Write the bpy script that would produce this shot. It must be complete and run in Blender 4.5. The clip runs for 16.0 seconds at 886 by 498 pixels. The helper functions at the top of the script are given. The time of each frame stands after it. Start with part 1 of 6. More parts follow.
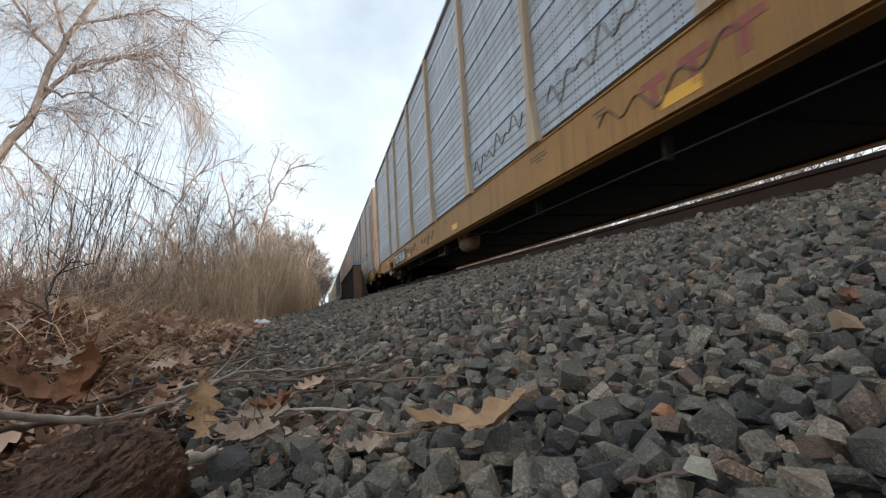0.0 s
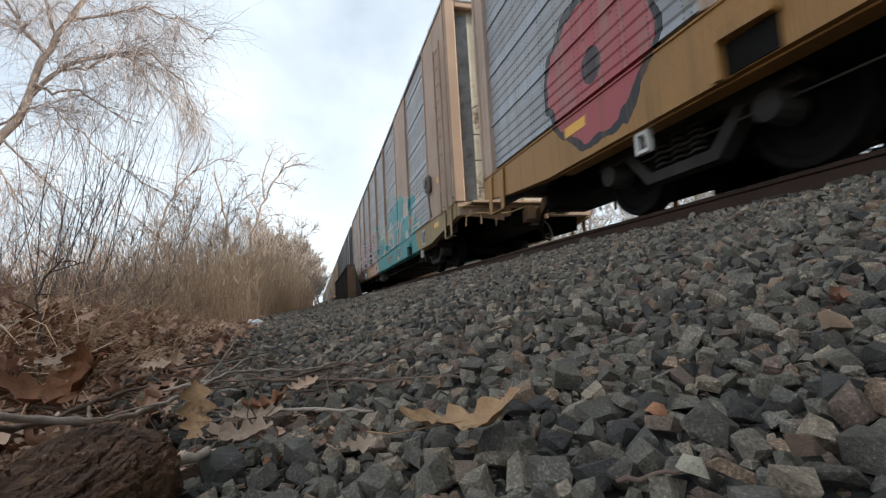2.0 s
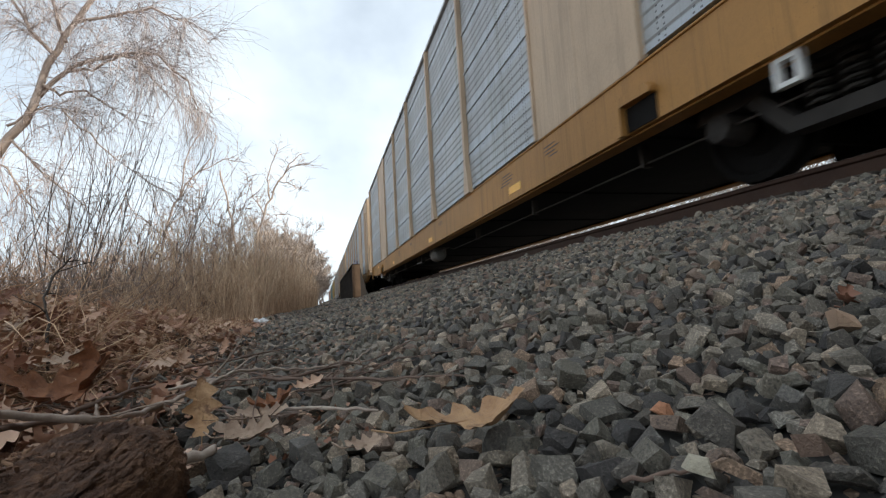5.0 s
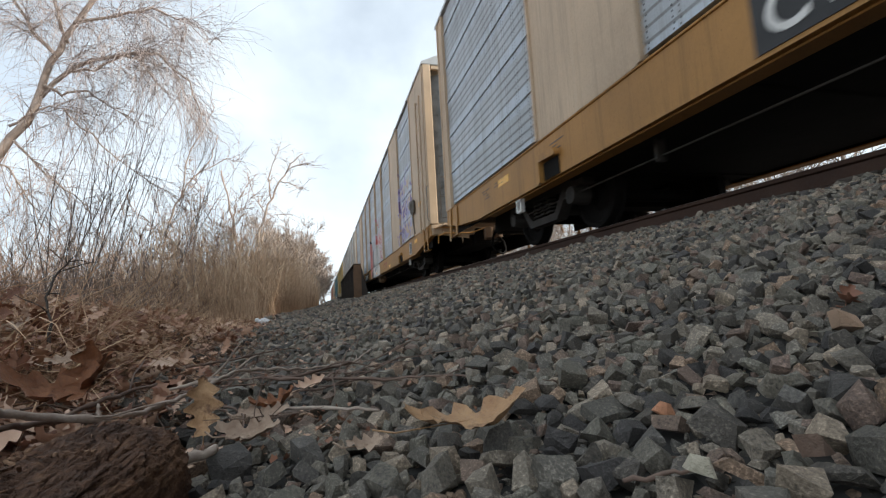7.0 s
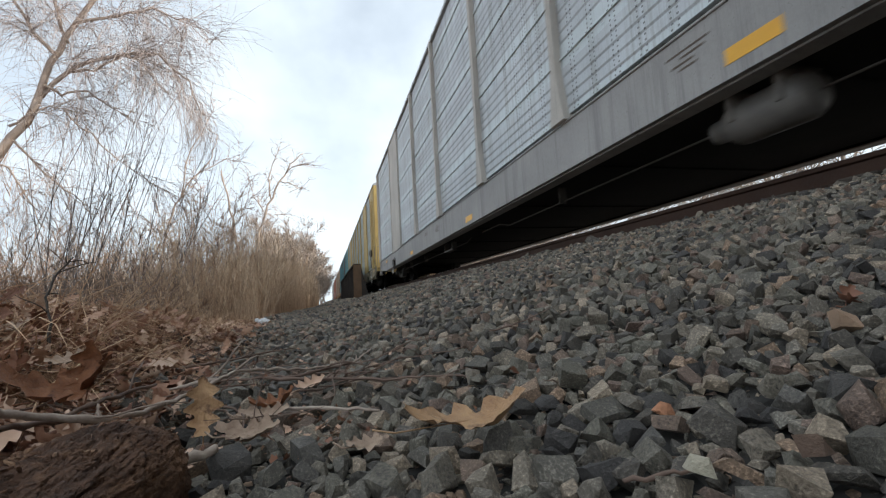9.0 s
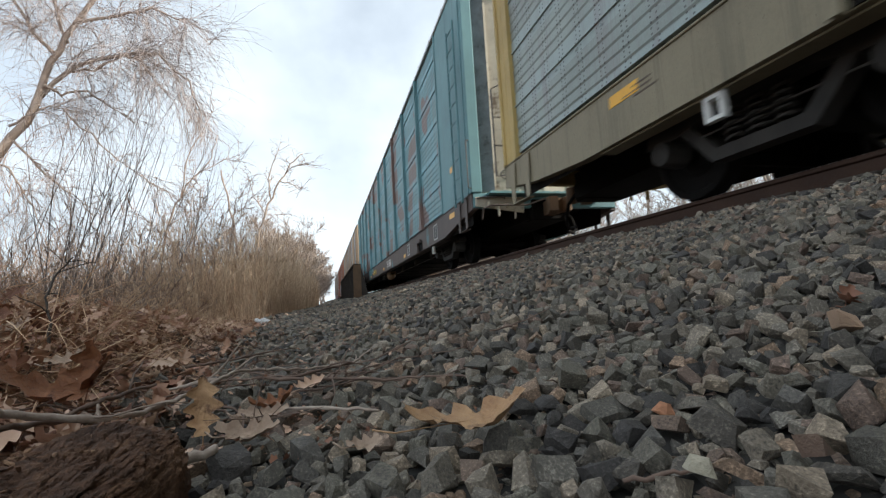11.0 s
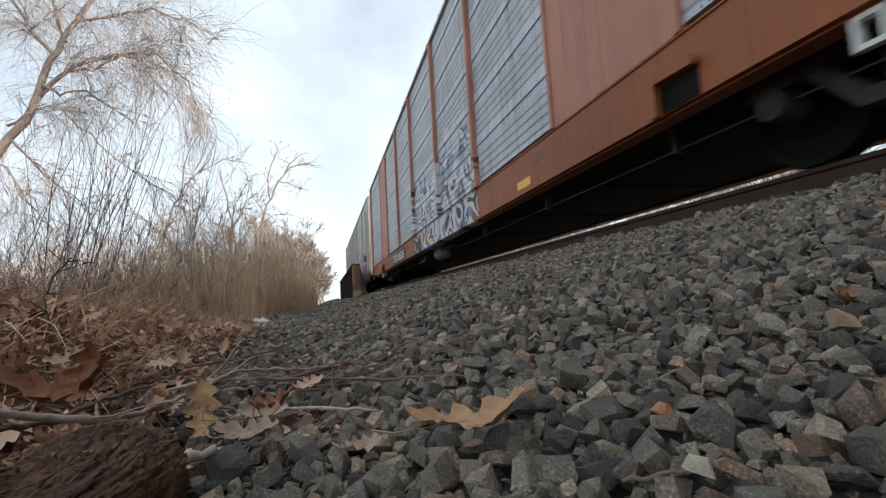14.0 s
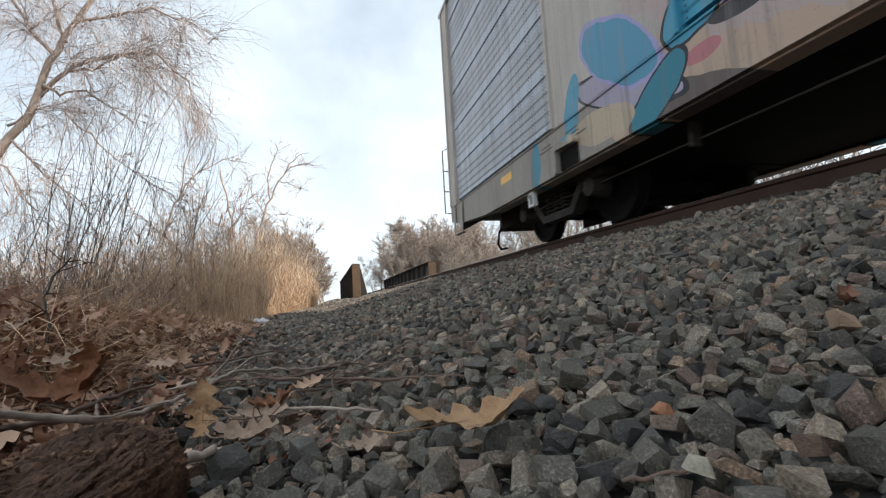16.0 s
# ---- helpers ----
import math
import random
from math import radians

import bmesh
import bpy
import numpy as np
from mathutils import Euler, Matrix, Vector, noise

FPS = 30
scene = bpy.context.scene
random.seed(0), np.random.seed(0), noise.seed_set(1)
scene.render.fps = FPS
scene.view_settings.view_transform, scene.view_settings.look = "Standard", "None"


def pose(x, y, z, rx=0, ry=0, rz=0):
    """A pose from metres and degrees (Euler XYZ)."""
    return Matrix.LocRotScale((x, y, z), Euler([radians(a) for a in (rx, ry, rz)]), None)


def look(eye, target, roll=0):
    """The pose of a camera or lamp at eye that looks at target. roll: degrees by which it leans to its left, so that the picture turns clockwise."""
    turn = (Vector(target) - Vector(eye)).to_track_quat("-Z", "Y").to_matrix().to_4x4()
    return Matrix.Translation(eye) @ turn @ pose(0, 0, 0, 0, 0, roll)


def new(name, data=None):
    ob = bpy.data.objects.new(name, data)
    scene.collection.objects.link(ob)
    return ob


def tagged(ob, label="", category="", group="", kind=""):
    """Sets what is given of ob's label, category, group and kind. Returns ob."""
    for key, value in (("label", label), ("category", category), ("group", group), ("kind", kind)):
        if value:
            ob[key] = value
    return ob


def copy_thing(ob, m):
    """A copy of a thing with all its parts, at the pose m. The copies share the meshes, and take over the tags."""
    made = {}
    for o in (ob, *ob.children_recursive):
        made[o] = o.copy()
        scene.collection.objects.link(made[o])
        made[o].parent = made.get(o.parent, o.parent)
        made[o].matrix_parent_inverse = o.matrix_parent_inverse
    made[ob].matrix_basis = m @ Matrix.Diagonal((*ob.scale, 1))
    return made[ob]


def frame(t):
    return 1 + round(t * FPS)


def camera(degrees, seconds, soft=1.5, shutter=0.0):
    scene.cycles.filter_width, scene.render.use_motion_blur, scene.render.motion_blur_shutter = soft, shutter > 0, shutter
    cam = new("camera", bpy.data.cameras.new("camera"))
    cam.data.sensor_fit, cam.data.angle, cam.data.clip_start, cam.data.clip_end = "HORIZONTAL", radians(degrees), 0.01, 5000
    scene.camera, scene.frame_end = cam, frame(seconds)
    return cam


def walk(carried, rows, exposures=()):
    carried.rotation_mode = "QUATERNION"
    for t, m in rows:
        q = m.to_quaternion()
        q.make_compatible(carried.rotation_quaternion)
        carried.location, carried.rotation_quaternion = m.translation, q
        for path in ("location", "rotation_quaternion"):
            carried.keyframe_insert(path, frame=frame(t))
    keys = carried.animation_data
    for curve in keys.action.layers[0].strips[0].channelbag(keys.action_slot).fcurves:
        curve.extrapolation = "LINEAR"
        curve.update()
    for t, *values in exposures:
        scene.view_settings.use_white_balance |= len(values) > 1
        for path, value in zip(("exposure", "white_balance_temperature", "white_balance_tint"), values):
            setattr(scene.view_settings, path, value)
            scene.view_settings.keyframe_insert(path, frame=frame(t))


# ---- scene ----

# ---- camera and its walk ----
EYE = (0.0, 0.0, 0.20)
YAW, PITCH, ROLL = 15.044, 6.274, -3.16
FOCAL = 798.8
cam = camera(88.92, 16.0, soft=1.25, shutter=0.08)


def aim(dx, dy):
    """The camera's pose, swung by a small turn that moves the picture by dx to the right and dy down."""
    yaw, pitch = radians(YAW) - dx / FOCAL, radians(PITCH) + dy / FOCAL
    way = Vector((math.sin(yaw) * math.cos(pitch), math.cos(yaw) * math.cos(pitch), math.sin(pitch)))
    return look(EYE, Vector(EYE) + way, ROLL)


walk(cam, [(t, aim(dx, dy)) for t, dx, dy in (
    (0.0, 1.8, 2.0), (0.5, -0.3, 1.6), (1.0, -3.4, 1.3), (1.5, -5.8, 1.0), (2.0, -8.3, 1.0), (2.5, -9.4, 1.0), (3.0, -10.0, 1.0),
    (3.5, -10.2, 0.9), (4.0, -6.2, 0.0), (4.4, -3.0, 0.0), (5.0, -0.2, 0.0), (5.7, 1.2, 0.0), (6.5, 1.7, -0.2), (9.0, 1.6, 0.0),
    (11.5, 1.2, 0.0), (12.5, 0.2, 0.0), (14.0, 0.0, 0.0), (15.0, -0.9, 0.0), (16.0, 0.0, 0.0))],
    exposures=((0.0, 0.81), (16.0, 0.81)))

# ---- world and sun ----
SUN_ELEV, SUN_SIDE = radians(31), radians(-20)
to_sun = Vector((math.cos(SUN_SIDE) * math.cos(SUN_ELEV), math.sin(SUN_SIDE) * math.cos(SUN_ELEV), math.sin(SUN_ELEV)))
world = bpy.data.worlds.new("sky")
scene.world = world
world.use_nodes = True
wn, wl = world.node_tree.nodes, world.node_tree.links
sky = wn.new("ShaderNodeTexSky")
sky.sky_type, sky.sun_disc = "NISHITA", False
sky.sun_elevation, sky.sun_rotation = SUN_ELEV, radians(90) - SUN_SIDE
sky.air_density, sky.dust_density, sky.ozone_density = 1.0, 2.0, 1.5
wco, wmap, wnoise, wramp, wmix = (wn.new(k) for k in (
    "ShaderNodeTexCoord", "ShaderNodeMapping", "ShaderNodeTexNoise", "ShaderNodeValToRGB", "ShaderNodeMix"))
wmap.inputs["Scale"].default_value = (2.2, 0.9, 3.0)
wnoise.inputs["Scale"].default_value, wnoise.inputs["Detail"].default_value, wnoise.inputs["Roughness"].default_value = 1.6, 5, 0.5
wramp.color_ramp.elements[0].position, wramp.color_ramp.elements[1].position = 0.30, 0.68
wramp.color_ramp.elements[0].color, wramp.color_ramp.elements[1].color = (0.55, 0.55, 0.55, 1), (0.97, 0.97, 0.97, 1)
wmix.data_type = "RGBA"
wmix.inputs[7].default_value = (7.9, 8.9, 9.7, 1)
wl.new(wco.outputs["Generated"], wmap.inputs["Vector"])
wl.new(wmap.outputs["Vector"], wnoise.inputs["Vector"])
wl.new(wnoise.outputs["Fac"], wramp.inputs["Fac"])
wl.new(wramp.outputs["Color"], wmix.inputs[0])
wl.new(sky.outputs["Color"], wmix.inputs[6])
wl.new(wmix.outputs[2], wn["Background"].inputs["Color"])
wn["Background"].inputs["Strength"].default_value = 0.078
sun = new("sun", bpy.data.lights.new("sun", "SUN"))
sun.data.energy, sun.data.angle, sun.data.color = 3.0, radians(0.6), (1.0, 0.93, 0.82)
sun.matrix_basis = look(to_sun * 50, (0, 0, 0))


# ---- materials ----
def node(nt, kind, **inputs):
    n = nt.nodes.new(kind)
    for key, value in inputs.items():
        n.inputs[key.replace("_", " ")].default_value = value
    return n


def ramp(nt, source, stops, constant=False):
    r = nt.nodes.new("ShaderNodeValToRGB")
    r.color_ramp.interpolation = "CONSTANT" if constant else "LINEAR"
    els = r.color_ramp.elements
    while len(els) < len(stops):
        els.new(1.0)
    for e, (at, c) in zip(els, stops):
        e.position, e.color = at, ((c, c, c, 1) if isinstance(c, (int, float)) else (*c, 1))
    nt.links.new(source, r.inputs["Fac"])
    return r.outputs["Color"]


def mixed(nt, fac, a, b, blend="MIX"):
    m = nt.nodes.new("ShaderNodeMix")
    m.data_type, m.blend_type = "RGBA", blend
    for v, i in ((fac, 0), (a, 6), (b, 7)):
        if isinstance(v, (int, float)):
            m.inputs[i].default_value = v
        elif isinstance(v, tuple):
            m.inputs[i].default_value = (*v, 1)
        else:
            nt.links.new(v, m.inputs[i])
    return m.outputs[2]


def maths(nt, op, a, b=0.0):
    m = nt.nodes.new("ShaderNodeMath")
    m.operation = op
    for v, i in ((a, 0), (b, 1)):
        if isinstance(v, (int, float)):
            m.inputs[i].default_value = v
        else:
            nt.links.new(v, m.inputs[i])
    return m.outputs[0]


def fresh(name, rough=0.7, metal=0.0):
    m = bpy.data.materials.new(name)
    m.use_nodes = True
    b = m.node_tree.nodes["Principled BSDF"]
    b.inputs["Roughness"].default_value, b.inputs["Metallic"].default_value = rough, metal
    return m, m.node_tree, b


def surface(name, colours, scale=6.0, fine=60.0, rough=0.75, metal=0.0, bump=0.3, step=0.004, vary="", spread=0.35, stain=None, world_size=False, tints=None):
    """Two-scale varied surface. colours: dark to light. vary: 'island' or 'object' shifts the colour piece by piece."""
    m, nt, b = fresh(name, rough, metal)
    co = nt.nodes.new("ShaderNodeNewGeometry").outputs["Position"] if world_size else nt.nodes.new("ShaderNodeTexCoord").outputs["Object"]
    big, small = node(nt, "ShaderNodeTexNoise", Scale=scale, Detail=4.0), node(nt, "ShaderNodeTexNoise", Scale=fine, Detail=5.0, Roughness=0.65)
    for n in (big, small):
        nt.links.new(co, n.inputs["Vector"])
    share = 0.7 if tints else 0.4
    f = maths(nt, "ADD", maths(nt, "MULTIPLY", big.outputs["Fac"], 1 - share), maths(nt, "MULTIPLY", small.outputs["Fac"], share))
    if vary:
        rnd = nt.nodes.new("ShaderNodeNewGeometry").outputs["Random Per Island"] if vary == "island" else nt.nodes.new("ShaderNodeObjectInfo").outputs["Random"]
        f = maths(nt, "ADD", maths(nt, "MULTIPLY", f, 1 - spread), maths(nt, "MULTIPLY", rnd, spread))
    n = len(colours)
    stops = [(0.28 + 0.44 * i / max(n - 1, 1), c) for i, c in enumerate(colours)]
    if tints:
        stops = [(0.345 + 0.30 * i / max(n - 1, 1), c) for i, c in enumerate(colours)]
    elif vary:
        stops = [(0.12 + 0.76 * i / max(n - 1, 1), c) for i, c in enumerate(colours)]
    c = ramp(nt, f, stops)
    if tints:
        hue = ramp(nt, rnd, [(i / len(tints), t) for i, t in enumerate(tints)], True)
        c = mixed(nt, 1.0, c, hue, "MULTIPLY")
    if stain:
        s = node(nt, "ShaderNodeTexNoise", Scale=stain[1], Detail=6.0, Roughness=0.7)
        nt.links.new(co, s.inputs["Vector"])
        c = mixed(nt, ramp(nt, s.outputs["Fac"], [(stain[2], 0.0), (stain[2] + 0.12, 0.85)]), c, stain[0])
    nt.links.new(c, b.inputs["Base Color"])
    bp = node(nt, "ShaderNodeBump", Strength=bump, Distance=step)
    nt.links.new(small.outputs["Fac"], bp.inputs["Height"])
    nt.links.new(bp.outputs["Normal"], b.inputs["Normal"])
    nt.links.new(ramp(nt, small.outputs["Fac"], [(0.3, max(rough - 0.15, 0.05)), (0.7, min(rough + 0.15, 1))]), b.inputs["Roughness"])
    return m


STONE = [(0.058, 0.049, 0.041), (0.142, 0.121, 0.101), (0.205, 0.176, 0.148), (0.43, 0.368, 0.31)]
TINTS = [(0.95, 0.98, 0.92), (0.38, 0.39, 0.41), (1.30, 1.26, 1.15), (0.65, 0.68, 0.70), (1.12, 0.92, 0.82), (1.0, 1.01, 0.95), (0.45, 0.44, 0.41),
         (1.10, 1.11, 1.02), (1.70, 1.56, 1.36), (0.55, 0.57, 0.55), (0.92, 0.74, 0.68), (0.80, 0.84, 0.78), (0.28, 0.29, 0.32), (0.9, 0.9, 0.85),
         (1.25, 1.21, 1.10), (0.48, 0.48, 0.47), (1.30, 1.02, 0.82), (0.75, 0.78, 0.76)]
M_STONE_PART = surface("ballast_stone", STONE, 34, 300, 0.78, 0, 0.7, 0.006, "object", 0.06, None, True, TINTS)
M_STONE = surface("ballast_stones", STONE, 34, 300, 0.78, 0, 0.7, 0.006, "island", 0.06, None, True, TINTS)
M_RAIL = surface("rusty_rail", [(0.04, 0.02, 0.014), (0.08, 0.042, 0.027)], 3, 50, 0.8, 0.2)
M_RAILTOP = surface("polished_rail_head", [(0.35, 0.33, 0.31), (0.5, 0.48, 0.46)], 2, 40, 0.3, 0.9, 0.1)
M_TIE = surface("creosoted_timber", [(0.03, 0.024, 0.02), (0.09, 0.07, 0.055)], 3, 30, 0.9)
M_BARK = surface("grey_brown_bark", [(0.32, 0.25, 0.205), (0.55, 0.45, 0.375)], 5, 40, 0.9, 0, 0.6, 0.01)
M_TWIG = surface("tan_twigs", [(0.28, 0.185, 0.135), (0.56, 0.39, 0.275)], 3, 30, 0.85, 0, 0.1, 0.002, "island", 0.5)
M_WILLOW = surface("golden_willow_twigs", [(0.30, 0.25, 0.235), (0.54, 0.455, 0.41)], 3, 30, 0.8, 0, 0.1, 0.002, "island", 0.5)
M_DARKTWIG = surface("dark_shoots", [(0.08, 0.065, 0.062), (0.19, 0.155, 0.14)], 3, 30, 0.7, 0, 0.1, 0.002, "island", 0.5)
M_FARTREE = surface("far_bare_trees", [(0.28, 0.23, 0.195), (0.48, 0.39, 0.32)], 1, 8, 0.9, 0, 0.1, 0.01, "island", 0.6)
M_BRUSH = surface("grey_brown_brush", [(0.11, 0.08, 0.068), (0.31, 0.225, 0.17)], 3, 30, 0.85, 0, 0.1, 0.002, "island", 0.5)
M_REED = surface("dry_reeds", [(0.30, 0.20, 0.13), (0.56, 0.39, 0.255), (0.72, 0.55, 0.38)], 2, 20, 0.8, 0, 0.1, 0.002, "island", 0.65)
M_STRAW = surface("dead_straw", [(0.18, 0.09, 0.052), (0.45, 0.275, 0.16), (0.66, 0.465, 0.295)], 4, 30, 0.85, 0, 0.1, 0.002, "island", 0.65)
LEAF = [(0.10, 0.040, 0.025), (0.26, 0.115, 0.065), (0.45, 0.26, 0.165), (0.66, 0.48, 0.36)]
M_LEAF = surface("dead_oak_leaf", LEAF, 9, 60, 0.6, 0, 0.4, 0.003, "object", 0.6)
M_LEAVES = surface("dead_leaves", LEAF, 9, 60, 0.65, 0, 0.4, 0.003, "island", 0.6)
M_TANLEAF = surface("tan_oak_leaf", [(0.30, 0.155, 0.075), (0.58, 0.36, 0.185)], 45, 220, 0.6, 0, 0.8, 0.004, "", 0, ((0.10, 0.04, 0.018), 38, 0.54))
M_RUSSET = surface("russet_oak_leaf", [(0.15, 0.055, 0.024), (0.40, 0.175, 0.08)], 40, 200, 0.55, 0, 0.8, 0.004, "", 0, ((0.07, 0.025, 0.012), 34, 0.58))
M_PALELEAF = surface("bleached_leaf", [(0.26, 0.165, 0.115), (0.52, 0.385, 0.28)], 45, 220, 0.7, 0, 0.8, 0.004, "", 0, ((0.09, 0.05, 0.03), 38, 0.57))
M_STICK = surface("grey_stick", [(0.19, 0.13, 0.098), (0.52, 0.425, 0.35)], 16, 160, 0.8, 0, 0.5, 0.002)
M_BROWNSTICK = surface("brown_stick", [(0.085, 0.052, 0.038), (0.25, 0.165, 0.125)], 14, 140, 0.8, 0, 0.5, 0.002)
M_LOG = surface("rotten_bark", [(0.040, 0.018, 0.010), (0.135, 0.066, 0.037), (0.38, 0.205, 0.115)], 20, 130, 0.95, 0, 1.0, 0.02)
M_CRUMB = surface("crumbled_rotten_wood", [(0.07, 0.032, 0.017), (0.20, 0.10, 0.055), (0.38, 0.23, 0.14)], 20, 150, 0.95, 0, 0.8, 0.01, "island", 0.6)
# Grimy steel, taken near-black so its colour also holds the underframe's deep shade.
M_BLACK = surface("grimy_shade_black_steel", [(0.005, 0.0046, 0.0042), (0.014, 0.0125, 0.0115)], 3, 40, 0.9, 0.0)
M_BOGIE = surface("dusty_cast_steel", [(0.022, 0.020, 0.018), (0.065, 0.058, 0.052)], 5, 50, 0.8, 0.1)
M_WHEEL = surface("worn_wheel_steel", [(0.03, 0.026, 0.023), (0.08, 0.07, 0.06)], 4, 40, 0.5, 0.4)
M_GIRDER = surface("dark_rusted_girder", [(0.02, 0.018, 0.017), (0.06, 0.045, 0.035)], 1.2, 20, 0.85)
M_GIRDEREND = surface("rust_brown_plate", [(0.09, 0.055, 0.033), (0.2, 0.12, 0.068)], 2, 20, 0.85)
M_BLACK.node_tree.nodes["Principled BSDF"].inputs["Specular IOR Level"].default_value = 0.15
M_ROOF = surface("galvanised_roof", [(0.36, 0.37, 0.37), (0.50, 0.51, 0.51)], 2, 30, 0.5, 0.3)
M_ENDDOOR = surface("cream_end_door", [(0.42, 0.38, 0.30), (0.66, 0.61, 0.50)], 2.5, 30, 0.6, 0, 0.2, 0.004, "", 0, ((0.12, 0.075, 0.045), 3.0, 0.56))
M_REFLECT = surface("yellow_reflector", [(0.75, 0.36, 0.02), (0.9, 0.48, 0.04)], 5, 60, 0.4)
M_LETTER = surface("white_lettering", [(0.62, 0.61, 0.58), (0.8, 0.79, 0.76)], 5, 60, 0.6)
M_LETTERY = surface("yellow_lettering", [(0.5, 0.33, 0.06), (0.66, 0.46, 0.10)], 5, 60, 0.6)
M_PLATE = surface("black_number_panel", [(0.012, 0.012, 0.013), (0.03, 0.03, 0.03)], 5, 60, 0.6)
M_INK = surface("dark_stencil_paint", [(0.08, 0.06, 0.045), (0.15, 0.11, 0.08)], 5, 60, 0.7)
M_RED = surface("faded_red_paint", [(0.26, 0.07, 0.05), (0.36, 0.11, 0.08)], 5, 60, 0.7)
M_STRIP = surface("grey_weather_strip", [(0.09, 0.105, 0.115), (0.26, 0.29, 0.31)], 3, 25, 0.5, 0, 0.3, 0.004, "", 0, ((0.05, 0.05, 0.05), 4.0, 0.55))
M_GREYPIPE = surface("grey_tank_paint", [(0.08, 0.075, 0.068), (0.2, 0.185, 0.165)], 5, 50, 0.6)
M_TANK = surface("brown_tank_paint", [(0.10, 0.055, 0.025), (0.22, 0.125, 0.055)], 5, 50, 0.6)
M_LITTER = surface("white_plastic", [(0.6, 0.6, 0.62), (0.8, 0.8, 0.8)], 20, 80, 0.5)


def ground_material():
    m, nt, b = fresh("ground_soil", 0.95)
    co = nt.nodes.new("ShaderNodeTexCoord").outputs["Object"]
    sep = nt.nodes.new("ShaderNodeSeparateXYZ")
    nt.links.new(co, sep.inputs[0])
    big, small = node(nt, "ShaderNodeTexNoise", Scale=1.2, Detail=5.0), node(nt, "ShaderNodeTexNoise", Scale=45.0, Detail=6.0, Roughness=0.7)
    vor = node(nt, "ShaderNodeTexVoronoi", Scale=16.0)
    for n in (big, small, vor):
        nt.links.new(co, n.inputs["Vector"])
    soil = ramp(nt, maths(nt, "ADD", maths(nt, "MULTIPLY", big.outputs["Fac"], 0.5), maths(nt, "MULTIPLY", small.outputs["Fac"], 0.5)),
                [(0.3, (0.06, 0.028, 0.016)), (0.5, (0.17, 0.086, 0.048)), (0.7, (0.34, 0.195, 0.11))])
    # Grit coloured near-black to deepen the shade in the gaps between ballast stones.
    shade_grit = ramp(nt, maths(nt, "ADD", maths(nt, "MULTIPLY", vor.outputs["Color"], 0.6), maths(nt, "MULTIPLY", small.outputs["Fac"], 0.4)),
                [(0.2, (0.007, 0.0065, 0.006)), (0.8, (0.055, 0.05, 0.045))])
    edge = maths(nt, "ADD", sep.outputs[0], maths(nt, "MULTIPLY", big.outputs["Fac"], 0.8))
    nt.links.new(mixed(nt, ramp(nt, maths(nt, "ADD", edge, 0.2), [(0.05, 0.0), (0.35, 1.0)]), soil, shade_grit), b.inputs["Base Color"])
    bp = node(nt, "ShaderNodeBump", Strength=0.8, Distance=0.02)
    nt.links.new(vor.outputs["Distance"], bp.inputs["Height"])
    nt.links.new(bp.outputs["Normal"], b.inputs["Normal"])
    return m


M_GROUND = ground_material()


def sprayed(nt, co, y, z, c, blobs):
    """Rounded sprayed fields over the paint: (y, z, half-length, half-height, turn, colour, outline colour or None)."""
    wav = node(nt, "ShaderNodeTexNoise", Scale=2.6, Detail=2.0)
    nt.links.new(co, wav.inputs["Vector"])
    wob = maths(nt, "MULTIPLY", maths(nt, "SUBTRACT", wav.outputs["Fac"], 0.5), 0.9)
    for yc, zc, ry, rz, turn, colour, edge in blobs:
        ca, sa = math.cos(radians(turn)), math.sin(radians(turn))
        dy, dz = maths(nt, "SUBTRACT", y, yc), maths(nt, "SUBTRACT", z, zc)
        u = maths(nt, "ADD", maths(nt, "MULTIPLY", dy, ca / ry), maths(nt, "MULTIPLY", dz, sa / ry))
        v = maths(nt, "ADD", maths(nt, "MULTIPLY", dy, -sa / rz), maths(nt, "MULTIPLY", dz, ca / rz))
        d = maths(nt, "ADD", maths(nt, "ADD", maths(nt, "MULTIPLY", u, u), maths(nt, "MULTIPLY", v, v)), wob)
        if edge:
            c = mixed(nt, maths(nt, "LESS_THAN", d, 1.25), c, edge)
        c = mixed(nt, maths(nt, "MULTIPLY", maths(nt, "LESS_THAN", d, 1.0), 0.95), c, colour)
    return c


